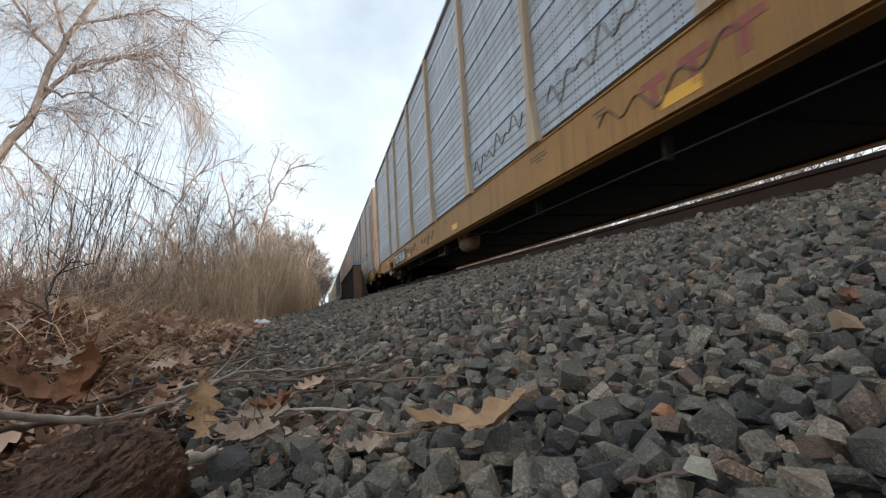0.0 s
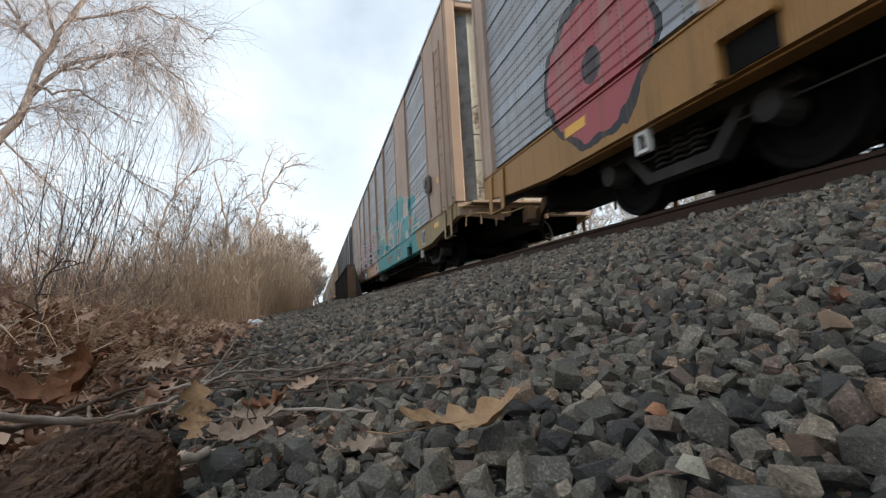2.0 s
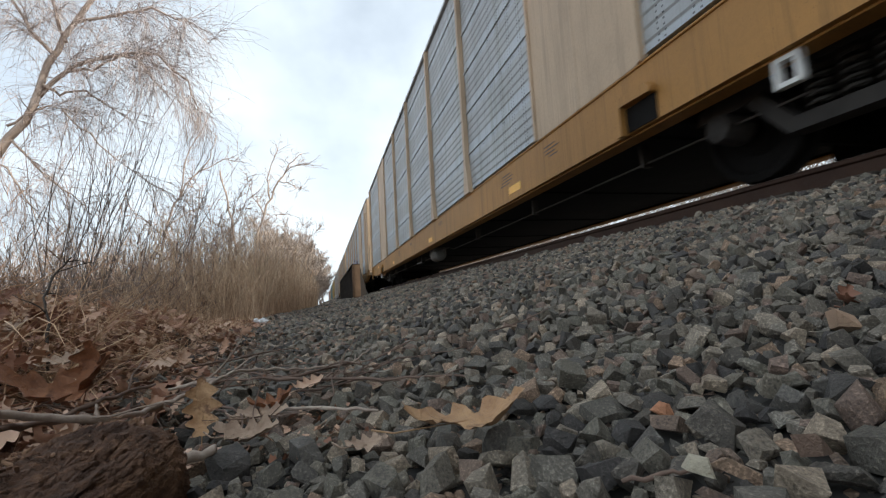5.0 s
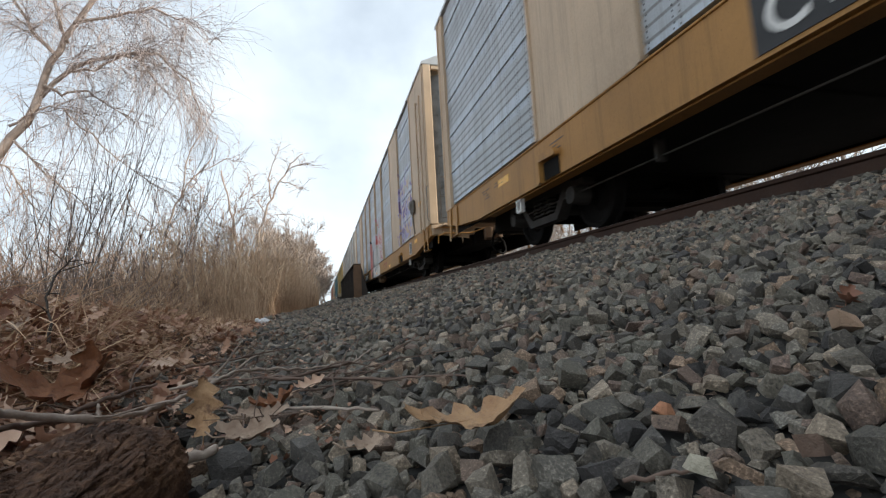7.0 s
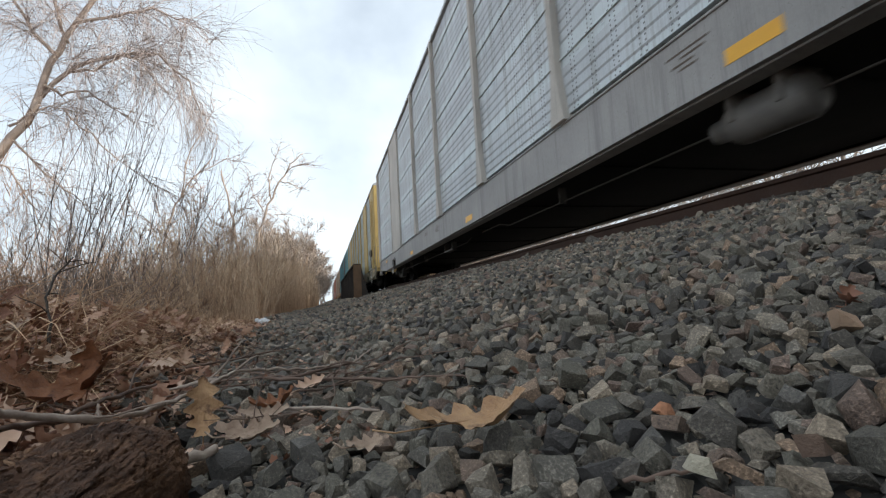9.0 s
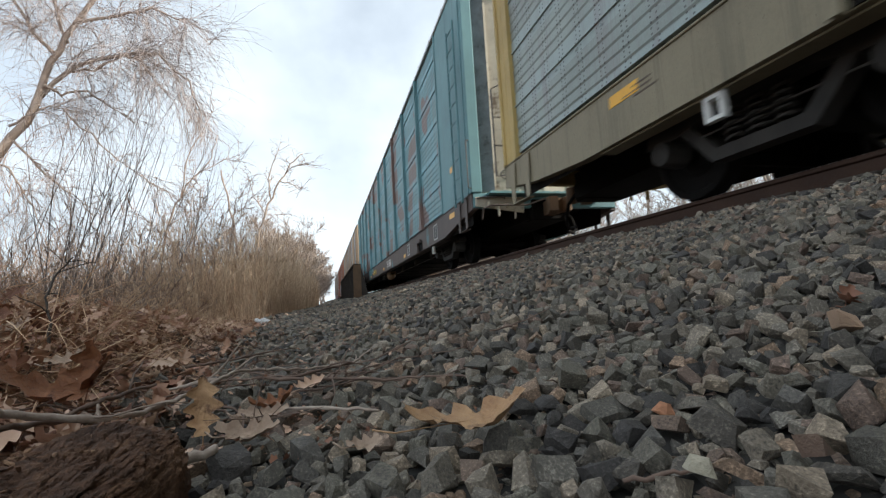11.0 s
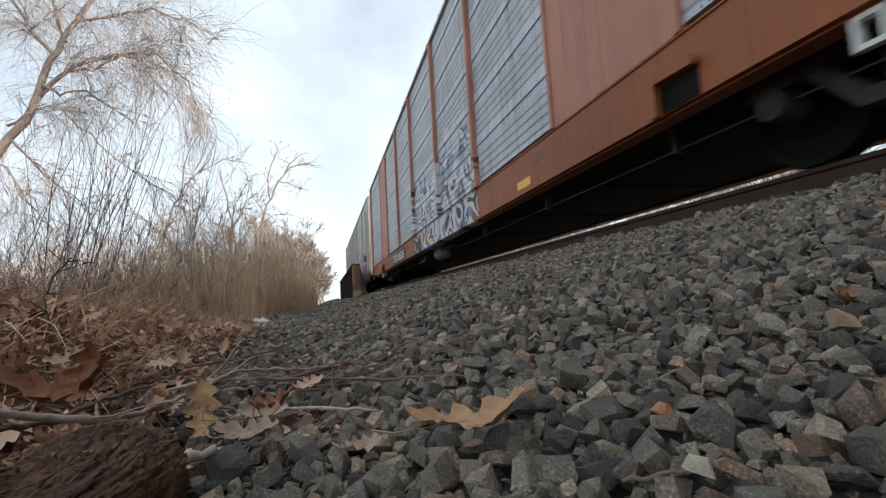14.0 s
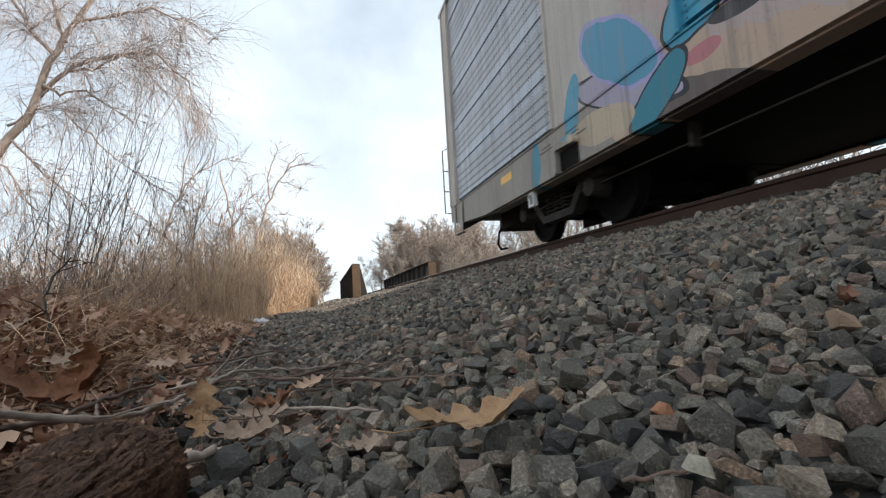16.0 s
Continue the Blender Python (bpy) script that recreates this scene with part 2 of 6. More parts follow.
def car_paint(car, name, base, grime, art=(), rough=0.55, metal=0.0, holes=False, patch=None, blobs=()):
    """Weathered paint on a rail car. art: painted fields (y from, y to, z from, z to, scale, shift, colours), edges uneven."""
    m, nt, b = fresh(name, rough, metal)
    place = nt.nodes.new("ShaderNodeTexCoord")
    place.object = car
    co = place.outputs["Object"]
    sep = nt.nodes.new("ShaderNodeSeparateXYZ")
    nt.links.new(co, sep.inputs[0])
    x, y, z = sep.outputs
    big, small = node(nt, "ShaderNodeTexNoise", Scale=0.8, Detail=6.0, Roughness=0.6), node(nt, "ShaderNodeTexNoise", Scale=28.0, Detail=5.0, Roughness=0.7)
    for n in (big, small):
        nt.links.new(co, n.inputs["Vector"])
    streaks = node(nt, "ShaderNodeTexNoise", Scale=1.0, Detail=5.0, Roughness=0.7)
    mp = node(nt, "ShaderNodeMapping", Scale=(3.0, 7.0, 0.35))
    nt.links.new(co, mp.inputs["Vector"])
    nt.links.new(mp.outputs["Vector"], streaks.inputs["Vector"])
    dark, light = tuple(0.72 * v for v in base), tuple(min(1.12 * v, 1) for v in base)
    c = ramp(nt, maths(nt, "ADD", maths(nt, "MULTIPLY", big.outputs["Fac"], 0.65), maths(nt, "MULTIPLY", small.outputs["Fac"], 0.35)), [(0.32, dark), (0.66, light)])
    if patch:
        pn = node(nt, "ShaderNodeTexNoise", Scale=patch[1], Detail=2.0)
        nt.links.new(co, pn.inputs["Vector"])
        c = mixed(nt, ramp(nt, pn.outputs["Fac"], [(patch[2], 0.0), (patch[2] + 0.02, 1.0)]), c, patch[0])
    for y0, y1, z0, z1, scale, shift, colours in art:
        mp2 = node(nt, "ShaderNodeMapping", Location=(shift, shift * 0.7, shift * 1.3), Scale=(0.0, 1.0, 1.35))
        nt.links.new(co, mp2.inputs["Vector"])
        swirl = node(nt, "ShaderNodeTexNoise", Scale=scale, Detail=0.6, Distortion=1.3)
        nt.links.new(mp2.outputs["Vector"], swirl.inputs["Vector"])
        n = len(colours)
        paint = ramp(nt, swirl.outputs["Fac"], [(0.26 + 0.46 * i / n if i else 0.0, col) for i, col in enumerate(colours)], True)
        wob = maths(nt, "MULTIPLY", maths(nt, "SUBTRACT", swirl.outputs["Fac"], 0.5), 2.2)
        yy, zz = maths(nt, "ADD", y, wob), maths(nt, "ADD", z, wob)
        inside = None
        for v, lo, hi in ((yy, y0, y1), (zz, z0, z1)):
            k = maths(nt, "MULTIPLY", maths(nt, "GREATER_THAN", v, lo), maths(nt, "LESS_THAN", v, hi))
            inside = k if inside is None else maths(nt, "MULTIPLY", inside, k)
        c = mixed(nt, maths(nt, "MULTIPLY", inside, 0.93), c, paint)
    if holes:
        band = maths(nt, "FRACT", maths(nt, "DIVIDE", maths(nt, "SUBTRACT", z, 1.745), 0.78))
        c = mixed(nt, maths(nt, "MULTIPLY", maths(nt, "LESS_THAN", band, 0.36), 0.35), c, tuple(min(v * k, 0.8) for v, k in zip(base, (1.30, 1.42, 1.55))))
    if blobs:
        c = sprayed(nt, co, y, z, c, blobs)
    if holes:
        fy, fz = maths(nt, "FRACT", maths(nt, "DIVIDE", y, 0.36)), maths(nt, "FRACT", maths(nt, "DIVIDE", z, 0.05))
        near = maths(nt, "MULTIPLY", maths(nt, "LESS_THAN", maths(nt, "ABSOLUTE", maths(nt, "SUBTRACT", maths(nt, "FRACT", maths(nt, "MULTIPLY", fy, 5.0)), 0.5)), 0.16),
                     maths(nt, "LESS_THAN", fy, 0.42))
        c = mixed(nt, maths(nt, "MULTIPLY", maths(nt, "MULTIPLY", near, maths(nt, "LESS_THAN", fz, 0.34)), 0.75), c, (0.05, 0.05, 0.055))
    c = mixed(nt, ramp(nt, streaks.outputs["Fac"], [(0.50, 0.0), (0.74, 0.75)]), c, grime)
    c = mixed(nt, ramp(nt, small.outputs["Fac"], [(0.60, 0.0), (0.74, 0.6)]), c, tuple(0.5 * v for v in grime))
    nt.links.new(c, b.inputs["Base Color"])
    bp = node(nt, "ShaderNodeBump", Strength=0.15, Distance=0.004)
    nt.links.new(small.outputs["Fac"], bp.inputs["Height"])
    nt.links.new(bp.outputs["Normal"], b.inputs["Normal"])
    return m


# ---- mesh tools ----
class Shape:
    """Vertices and faces, gathered piece by piece."""

    def __init__(self):
        self.v, self.f = [], []

    def add(self, verts, faces):
        k = len(self.v)
        self.v += [tuple(p) for p in verts]
        self.f += [tuple(i + k for i in f) for f in faces]
        return self

    def box(self, x0, x1, y0, y1, z0, z1, bevel=0.0):
        b = min(bevel, 0.45 * min(x1 - x0, y1 - y0, z1 - z0))
        if b <= 0:
            vs = [(x, y, z) for x in (x0, x1) for y in (y0, y1) for z in (z0, z1)]
            return self.add(vs, [(0, 1, 3, 2), (4, 6, 7, 5), (0, 4, 5, 1), (2, 3, 7, 6), (0, 2, 6, 4), (1, 5, 7, 3)])
        ring = lambda z, e: [(x0 + e, y0 + b, z), (x0 + b, y0 + e, z), (x1 - b, y0 + e, z), (x1 - e, y0 + b, z),
                             (x1 - e, y1 - b, z), (x1 - b, y1 - e, z), (x0 + b, y1 - e, z), (x0 + e, y1 - b, z)]
        vs = ring(z0, b * 0.7) + ring(z0 + b, 0) + ring(z1 - b, 0) + ring(z1, b * 0.7)
        fs = [tuple(range(7, -1, -1)), tuple(range(24, 32))]
        for r in range(3):
            fs += [(8 * r + i, 8 * r + (i + 1) % 8, 8 * r + 8 + (i + 1) % 8, 8 * r + 8 + i) for i in range(8)]
        return self.add(vs, fs)

    def tube(self, points, radii, sides=5, caps=True):
        pts = [Vector(p) for p in points]
        if isinstance(radii, (int, float)):
            radii = [radii] * len(pts)
        vs, fs, ref = [], [], None
        for i, p in enumerate(pts):
            d = (pts[min(i + 1, len(pts) - 1)] - pts[max(i - 1, 0)])
            d = d.normalized() if d.length > 1e-9 else Vector((0, 0, 1))
            ref = d.orthogonal() if ref is None else (ref - d * ref.dot(d))
            ref = ref.normalized() if ref.length > 1e-6 else d.orthogonal().normalized()
            side = d.cross(ref)
            vs += [p + (ref * math.cos(2 * math.pi * k / sides) + side * math.sin(2 * math.pi * k / sides)) * radii[i] for k in range(sides)]
        for i in range(len(pts) - 1):
            fs += [(i * sides + k, i * sides + (k + 1) % sides, (i + 1) * sides + (k + 1) % sides, (i + 1) * sides + k) for k in range(sides)]
        if caps:
            fs += [tuple(range(sides - 1, -1, -1)), tuple(range((len(pts) - 1) * sides, len(pts) * sides))]
        return self.add(vs, fs)

    def lathe(self, centre, axis, profile, sides=20):
        """profile: pairs (along, radius) about the axis 'x', 'y' or 'z'."""
        vs, fs, n = [], [], len(profile)
        for a, r in profile:
            for k in range(sides):
                c, s = r * math.cos(2 * math.pi * k / sides), r * math.sin(2 * math.pi * k / sides)
                o = {"x": (a, c, s), "y": (s, a, c), "z": (c, s, a)}[axis]
                vs.append((centre[0] + o[0], centre[1] + o[1], centre[2] + o[2]))
        for i in range(n - 1):
            fs += [(i * sides + k, i * sides + (k + 1) % sides, (i + 1) * sides + (k + 1) % sides, (i + 1) * sides + k) for k in range(sides)]
        fs += [tuple(range(sides - 1, -1, -1)), tuple(range((n - 1) * sides, n * sides))]
        return self.add(vs, fs)

    def prism(self, outline, y0, y1):
        """An outline in x and z, drawn out along y."""
        n = len(outline)
        vs = [(x, y0, z) for x, z in outline] + [(x, y1, z) for x, z in outline]
        return self.add(vs, [tuple(range(n)), tuple(range(2 * n - 1, n - 1, -1))] + [(i, i + n, (i + 1) % n + n, (i + 1) % n) for i in range(n)])

    def slab(self, outline, x0, x1):
        """An outline in y and z, drawn out along x."""
        n = len(outline)
        vs = [(x0, y, z) for y, z in outline] + [(x1, y, z) for y, z in outline]
        return self.add(vs, [tuple(range(n)), tuple(range(2 * n - 1, n - 1, -1))] + [(i, i + n, (i + 1) % n + n, (i + 1) % n) for i in range(n)])

    def ribbon(self, points, width, turn):
        w = Vector((math.cos(turn), math.sin(turn), 0)) * width
        n, vs = len(points), []
        for i, p in enumerate(points):
            k = 1 - 0.85 * i / (n - 1)
            vs += [Vector(p) - w * k, Vector(p) + w * k]
        return self.add(vs, [(2 * i, 2 * i + 1, 2 * i + 3, 2 * i + 2) for i in range(n - 1)])

    def mesh(self, name, material=None, smooth=False):
        me = bpy.data.meshes.new(name)
        me.from_pydata(self.v, [], self.f)
        if material:
            me.materials.append(material)
        if smooth:
            me.polygons.foreach_set("use_smooth", [True] * len(me.polygons))
        bm = bmesh.new()
        bm.from_mesh(me)
        if len(bm.faces) < 40000:
            bmesh.ops.recalc_face_normals(bm, faces=bm.faces)
            bm.to_mesh(me)
        bm.free()
        return me


def part(name, shape, material, parent=None, label="", smooth=False):
    ob = new(name, shape.mesh(name, material, smooth) if isinstance(shape, Shape) else shape)
    ob.parent = parent
    if label:
        ob["label"] = label
    return ob


def thing(name, label, category, group="", kind=""):
    return tagged(new(name), label, category, group, kind)


# ---- ground and ballast ----
TRACK_X, RAIL_TOP = 4.19, 0.985


def smooth_step(a, b, v):
    k = min(max((v - a) / (b - a), 0.0), 1.0)
    return k * k * (3 - 2 * k)


def height(x, y):
    u = abs(x - TRACK_X)
    bank = 0.70 if u < 1.35 else 0.70 - 0.045 * (u - 1.35) / 0.2 if u < 1.55 else max(0.655 - 0.262 * (u - 1.55), 0.0)
    rise = 0.0
    if x < -0.2:
        rise = 0.17 * smooth_step(-0.28, -0.95, x) * (1 - smooth_step(2.0, 5.0, abs(y))) + 0.10 * smooth_step(-0.6, -2.5, x)
        rise += 0.05 * smooth_step(-0.3, -0.8, x) * noise.noise((x * 2.5, y * 2.5, 0.3))
    far = 0.45 * smooth_step(16, 27, y) * smooth_step(-1.2, 0.8, x) * (1 - smooth_step(2.5, 4.0, u - 1.5)) if x < TRACK_X else 0
    return max(bank, far) + rise + 0.012 * noise.noise((x * 6, y * 6, 1.7))


def axis_steps(lo, hi, fine_lo, fine_hi, fine):
    out = list(np.arange(fine_lo, fine_hi, fine))
    s, v = fine, fine_hi
    while v < hi:
        out.append(v)
        s *= 1.18
        v += s
    s, v = fine, fine_lo - fine
    while v > lo:
        out.insert(0, v)
        s *= 1.18
        v -= s
    return [lo] + out + [hi]


xs, ys = axis_steps(-1500, 1500, -1.6, 6.2, 0.09), axis_steps(-300, 3000, 0.0, 7.0, 0.09)
g = Shape()
g.v = [(x, y, height(x, y)) for y in ys for x in xs]
nx = len(xs)
g.f = [(j * nx + i, j * nx + i + 1, (j + 1) * nx + i + 1, (j + 1) * nx + i) for j in range(len(ys) - 1) for i in range(nx - 1)]
ground = tagged(new("ground", g.mesh("ground", M_GROUND, True)), "bare brown soil and gritty railway embankment, near-black as shade between stones", "ground", "", "structure")


def stone_points(rng):
    """A broken stone of unit half-length: the hull of a few jittered corners, blocky, slabby or wedged."""
    bm = bmesh.new()
    kind = rng.random()
    sx, sy = rng.uniform(0.85, 1.15), rng.uniform(0.55, 0.9)
    sz = rng.uniform(0.28, 0.42) if kind < 0.4 else rng.uniform(0.5, 0.8)
    lean, taper = rng.uniform(-0.35, 0.35), rng.uniform(0.45, 1.0)
    for a in (-1, 1):
        for b in (-1, 1):
            for c in (-1, 1):
                k = taper if c > 0 else 1.0
                for _ in range(rng.choice((1, 2, 2, 3))):
                    bm.verts.new((a * sx * k * rng.uniform(0.3, 1) + lean * c * 0.4, b * sy * k * rng.uniform(0.3, 1), c * sz * rng.uniform(0.4, 1)))
    bmesh.ops.convex_hull(bm, input=bm.verts)
    bmesh.ops.delete(bm, geom=[v for v in bm.verts if not v.link_faces], context="VERTS")
    bm.verts.index_update()
    out = np.array([v.co[:] for v in bm.verts]), [tuple(v.index for v in f.verts) for f in bm.faces]
    bm.free()
    return out


rng = random.Random(5)
STONES = [stone_points(rng) for _ in range(60)]
spots = []


def stony(x, y):
    """Whether a stone may lie here: the bank thins out into the soil, and the eye and the log stay clear."""
    rim = -0.13 - 0.085 * min(y, 9) + 0.12 * noise.noise((x * 1.5, y * 1.5, 4.0))
    if x < rim and rng.random() < min(0.93, 0.6 + (rim - x) * 3):
        return False
    return x * x + y * y > 0.03 and not (y < 0.06 and x < 0.15)


def strew(x0, x1, y0, y1, gap, size, low, high, tilt):
    """A loose layer on a jittered grid."""
    for j in range(int((y1 - y0) / gap)):
        for i in range(int((x1 - x0) / gap)):
            x, y = x0 + (i + 0.5 + rng.uniform(-0.5, 0.5)) * gap, y0 + (j + 0.5 + rng.uniform(-0.5, 0.5)) * gap
            if stony(x, y):
                r = size * rng.choice((0.55, 0.75, 0.9, 1.0, 1.2))
                spots.append((x, y, height(x, y) + r * rng.uniform(low, high), r, tilt))


def pack(x0, x1, y0, y1, sizes, tries, clear, low, high, tilt):
    """The top layer: stones of mixed size laid side by side with gaps between, the largest first."""
    cell = 2 * max(sizes)
    grid = {}
    for size in sorted(sizes, reverse=True):
        for _ in range(int(tries * (x1 - x0) * (y1 - y0) / (size * size))):
            x, y, r = rng.uniform(x0, x1), rng.uniform(y0, y1), size * rng.uniform(0.85, 1.15)
            i, j = int(x // cell), int(y // cell)
            near = [q for a in (-1, 0, 1) for b in (-1, 0, 1) for q in grid.get((i + a, j + b), ())]
            if any((x - q[0]) ** 2 + (y - q[1]) ** 2 < (clear * (r + q[2])) ** 2 for q in near) or not stony(x, y):
                continue
            if x * x + y * y < 0.2:
                r = min(r, 0.021)
            grid.setdefault((i, j), []).append((x, y, r))
            spots.append((x, y, height(x, y) + r * rng.uniform(low, high), r, tilt))


strew(-0.3, 1.3, 0.05, 1.8, 0.016, 0.0070, -0.7, 0.0, 0.6)
strew(0.1, 2.75, -0.3, 2.6, 0.026, 0.010, -0.8, 0.0, 0.6)
strew(-0.6, 2.75, 2.2, 6.0, 0.034, 0.014, -0.7, 0.1, 0.6)
strew(-0.9, 2.8, 6.0, 16.0, 0.070, 0.028, -0.5, 0.2, 0.5)
pack(-0.3, 0.40, -0.2, 0.75, (0.023, 0.019, 0.0155, 0.0125, 0.0095, 0.007), 0.5, 0.63, 0.3, 0.85, 0.42)
pack(0.40, 1.5, -0.2, 0.75, (0.0185, 0.0155, 0.0130, 0.0105, 0.0085), 0.5, 0.65, 0.3, 0.9, 0.75)
pack(-0.45, 1.5, 0.75, 1.6, (0.023, 0.0175, 0.0145, 0.0115, 0.009), 0.5, 0.66, 0.4, 1.1, 0.85)
pack(1.5, 2.75, -0.3, 3.0, (0.023, 0.0185, 0.0155, 0.0125), 0.55, 0.66, 0.4, 1.1, 0.95)
pack(-0.45, 1.5, 1.6, 3.0, (0.023, 0.019, 0.016, 0.013), 0.5, 0.66, 0.4, 1.1, 0.85)
pack(-0.6, 2.75, 3.0, 7.0, (0.029, 0.024, 0.020, 0.016), 0.5, 0.66, 0.4, 1.1, 0.85)
pack(-0.9, 2.8, 7.0, 16.0, (0.040, 0.034, 0.028), 0.45, 0.66, 0.4, 1.1, 0.8)
strew(-0.9, 2.8, 16.0, 30.0, 0.10, 0.060, 0.0, 0.7, 0.45)
strew(2.75, 5.7, -1.0, 24.0, 0.13, 0.060, -0.1, 0.4, 0.35)
spots.sort(key=lambda s: (s[0] - 0.35) ** 2 + (s[1] - 0.5) ** 2 - 400 * (s[3] > 0.0125 and (s[0] - 0.35) ** 2 + (s[1] - 0.5) ** 2 < 0.4))
bed = tagged(new("ballast"), "grey crushed-stone ballast sloping up to the track", "ballast", "", "structure")
stone_meshes = []
for pts, faces in STONES:
    s = Shape().add([tuple(p) for p in pts], faces)
    stone_meshes.append(s.mesh("stone", M_STONE_PART))
for x, y, z, r, tilt in spots[:300]:
    ob = new("stone", rng.choice(stone_meshes))
    ob.parent = bed
    ob.matrix_basis = Matrix.LocRotScale((x, y, z), Euler((rng.gauss(0, tilt), rng.gauss(0, tilt), rng.uniform(0, 6.28))), (r, r, r))
allv, allf, k = [], [], 0
for x, y, z, r, tilt in spots[300:]:
    pts, faces = STONES[rng.randrange(60)]
    m = np.array(Euler((rng.gauss(0, tilt), rng.gauss(0, tilt), rng.uniform(0, 6.28))).to_matrix())
    allv.append(pts @ m.T * r + (x, y, z))
    allf += [tuple(i + k for i in f) for f in faces]
    k += len(pts)
loose = bpy.data.meshes.new("loose_stones")
loose.from_pydata(np.concatenate(allv).tolist(), [], allf)
loose.materials.append(M_STONE)
tagged(new("loose_stones", loose), "angular grey and brown ballast stones on the bank", "", "", "stuff").parent = bed

for x, y, z, r, colour, look_of in ((0.598, 0.405, 0.148, 0.018, (0.36, 0.235, 0.155), "tan"), (0.349, 0.424, 0.070, 0.012, (0.52, 0.24, 0.13), "orange"), (0.264, 0.29, 0.068, 0.011, (0.46, 0.41, 0.31), "pale cream"),
                                    (0.345, 0.268, 0.078, 0.013, (0.17, 0.11, 0.08), "rust-brown")):
    odd = surface(look_of.replace(" ", "_") + "_stone", [tuple(0.6 * v for v in colour), colour, tuple(1.3 * v for v in colour)], 34, 300, 0.8, 0, 0.7, 0.006, "", 0, None, True)
    ob = new("stone", stone_meshes[rng.randrange(60)].copy())
    ob.data.materials[0] = odd
    ob.parent, ob["label"] = bed, look_of + " ballast stone"
    ob.matrix_basis = Matrix.LocRotScale((x, y, z), Euler((0.3, -0.2, rng.uniform(0, 6.28))), (r, r, r))

# ---- track ----
for side in (-1, 1):
    rail = thing("rail", "rusty brown steel rail with a worn bright head", "rail", "running rails", "structure")
    cx = TRACK_X + side * 0.755
    web = Shape().prism([(-0.07, 0), (0.07, 0), (0.07, 0.012), (0.012, 0.03), (0.010, 0.125), (0.034, 0.135), (0.036, 0.165), (-0.036, 0.165), (-0.034, 0.135),
                         (-0.010, 0.125), (-0.012, 0.03), (-0.07, 0.012)], -380, 420)
    part("rail_web", web, M_RAIL, rail)
    part("rail_head", Shape().prism([(-0.03, 0.1655), (0.03, 0.1655), (0.024, 0.171), (-0.024, 0.171)], -380, 420), M_RAILTOP, rail, "bright worn running surface")
    rail.matrix_basis = pose(cx, 0, RAIL_TOP - 0.171)
sleepers = tagged(new("sleepers"), "dark creosoted timber sleepers bedded in ballast", "sleepers", "", "structure")
tie_mesh = Shape().box(-1.02, 1.02, -0.115, 0.115, -0.17, 0, 0.012).mesh("sleeper", M_TIE)
for i in range(110):
    ob = new("sleeper", tie_mesh)
    ob.parent = sleepers
    ob.matrix_basis = pose(TRACK_X + rng.uniform(-0.03, 0.03), -6 + 0.53 * i, RAIL_TOP - 0.174, 0, 0, rng.uniform(-1, 1))

# ---- girder bridge ----
for side, x0, x1 in ((-1, 1.66, 2.12), (1, 6.26, 6.72)):
    gd = thing("plate_girder", "dark rusted steel plate girder beside the track", "girder", "bridge girders", "structure")
    mid, y0, y1, z0, z1 = (x0 + x1) / 2, 27.0, 50.0, 0.55, 2.48
    part("web", Shape().box(mid - 0.02, mid + 0.02, y0 + 0.02, y1, z0, z1), M_GIRDER, gd)
    part("flange", Shape().box(x0, x1, y0, y1, z1, z1 + 0.05, 0.01), M_GIRDER, gd)
    part("flange", Shape().box(x0, x1, y0, y1, z0 - 0.05, z0, 0.01), M_GIRDER, gd)
    part("end_plate", Shape().box(x0, x1, y0 - 0.03, y0 - 0.002, z0, z1 - 0.01, 0.005), M_GIRDEREND, gd, "rust-brown end plate")
    for i in range(1, 13):
        yy = y0 + i * (y1 - y0) / 13
        part("stiffener", Shape().box(x0 + 0.03, x1 - 0.03, yy - 0.02, yy + 0.02, z0 + 0.002, z1 - 0.002), M_GIRDER, gd)
    inner = x1 if side < 0 else x0
    part("knee_brace", Shape().add([(inner - side * 0.002, y0 - 0.02, z1 - 0.1), (inner - side * 0.42, y0 - 0.02, z0), (inner - side * 0.002, y0 - 0.02, z0),
                                    (inner - side * 0.002, y0 + 0.02, z1 - 0.1), (inner - side * 0.42, y0 + 0.02, z0), (inner - side * 0.002, y0 + 0.02, z0)],
                                   [(0, 1, 2), (3, 5, 4), (0, 3, 4, 1), (1, 4, 5, 2), (2, 5, 3, 0)]), M_GIRDER, gd)

# ---- trees, reeds and undergrowth ----
def branch_path(start, way, length, steps, wander, pull, r):
    pts, p, d = [Vector(start)], Vector(start), Vector(way).normalized()
    for _ in range(steps):
        d = (d + Vector((r.gauss(0, wander), r.gauss(0, wander), r.gauss(0, wander) + pull))).normalized()
        p = p + d * (length / steps)
        pts.append(p.copy())
    return pts, d


def along(pts, f):
    f = f * (len(pts) - 1)
    i = min(int(f), len(pts) - 2)
    return pts[i].lerp(pts[i + 1], f - i), (pts[i + 1] - pts[i]).normalized()


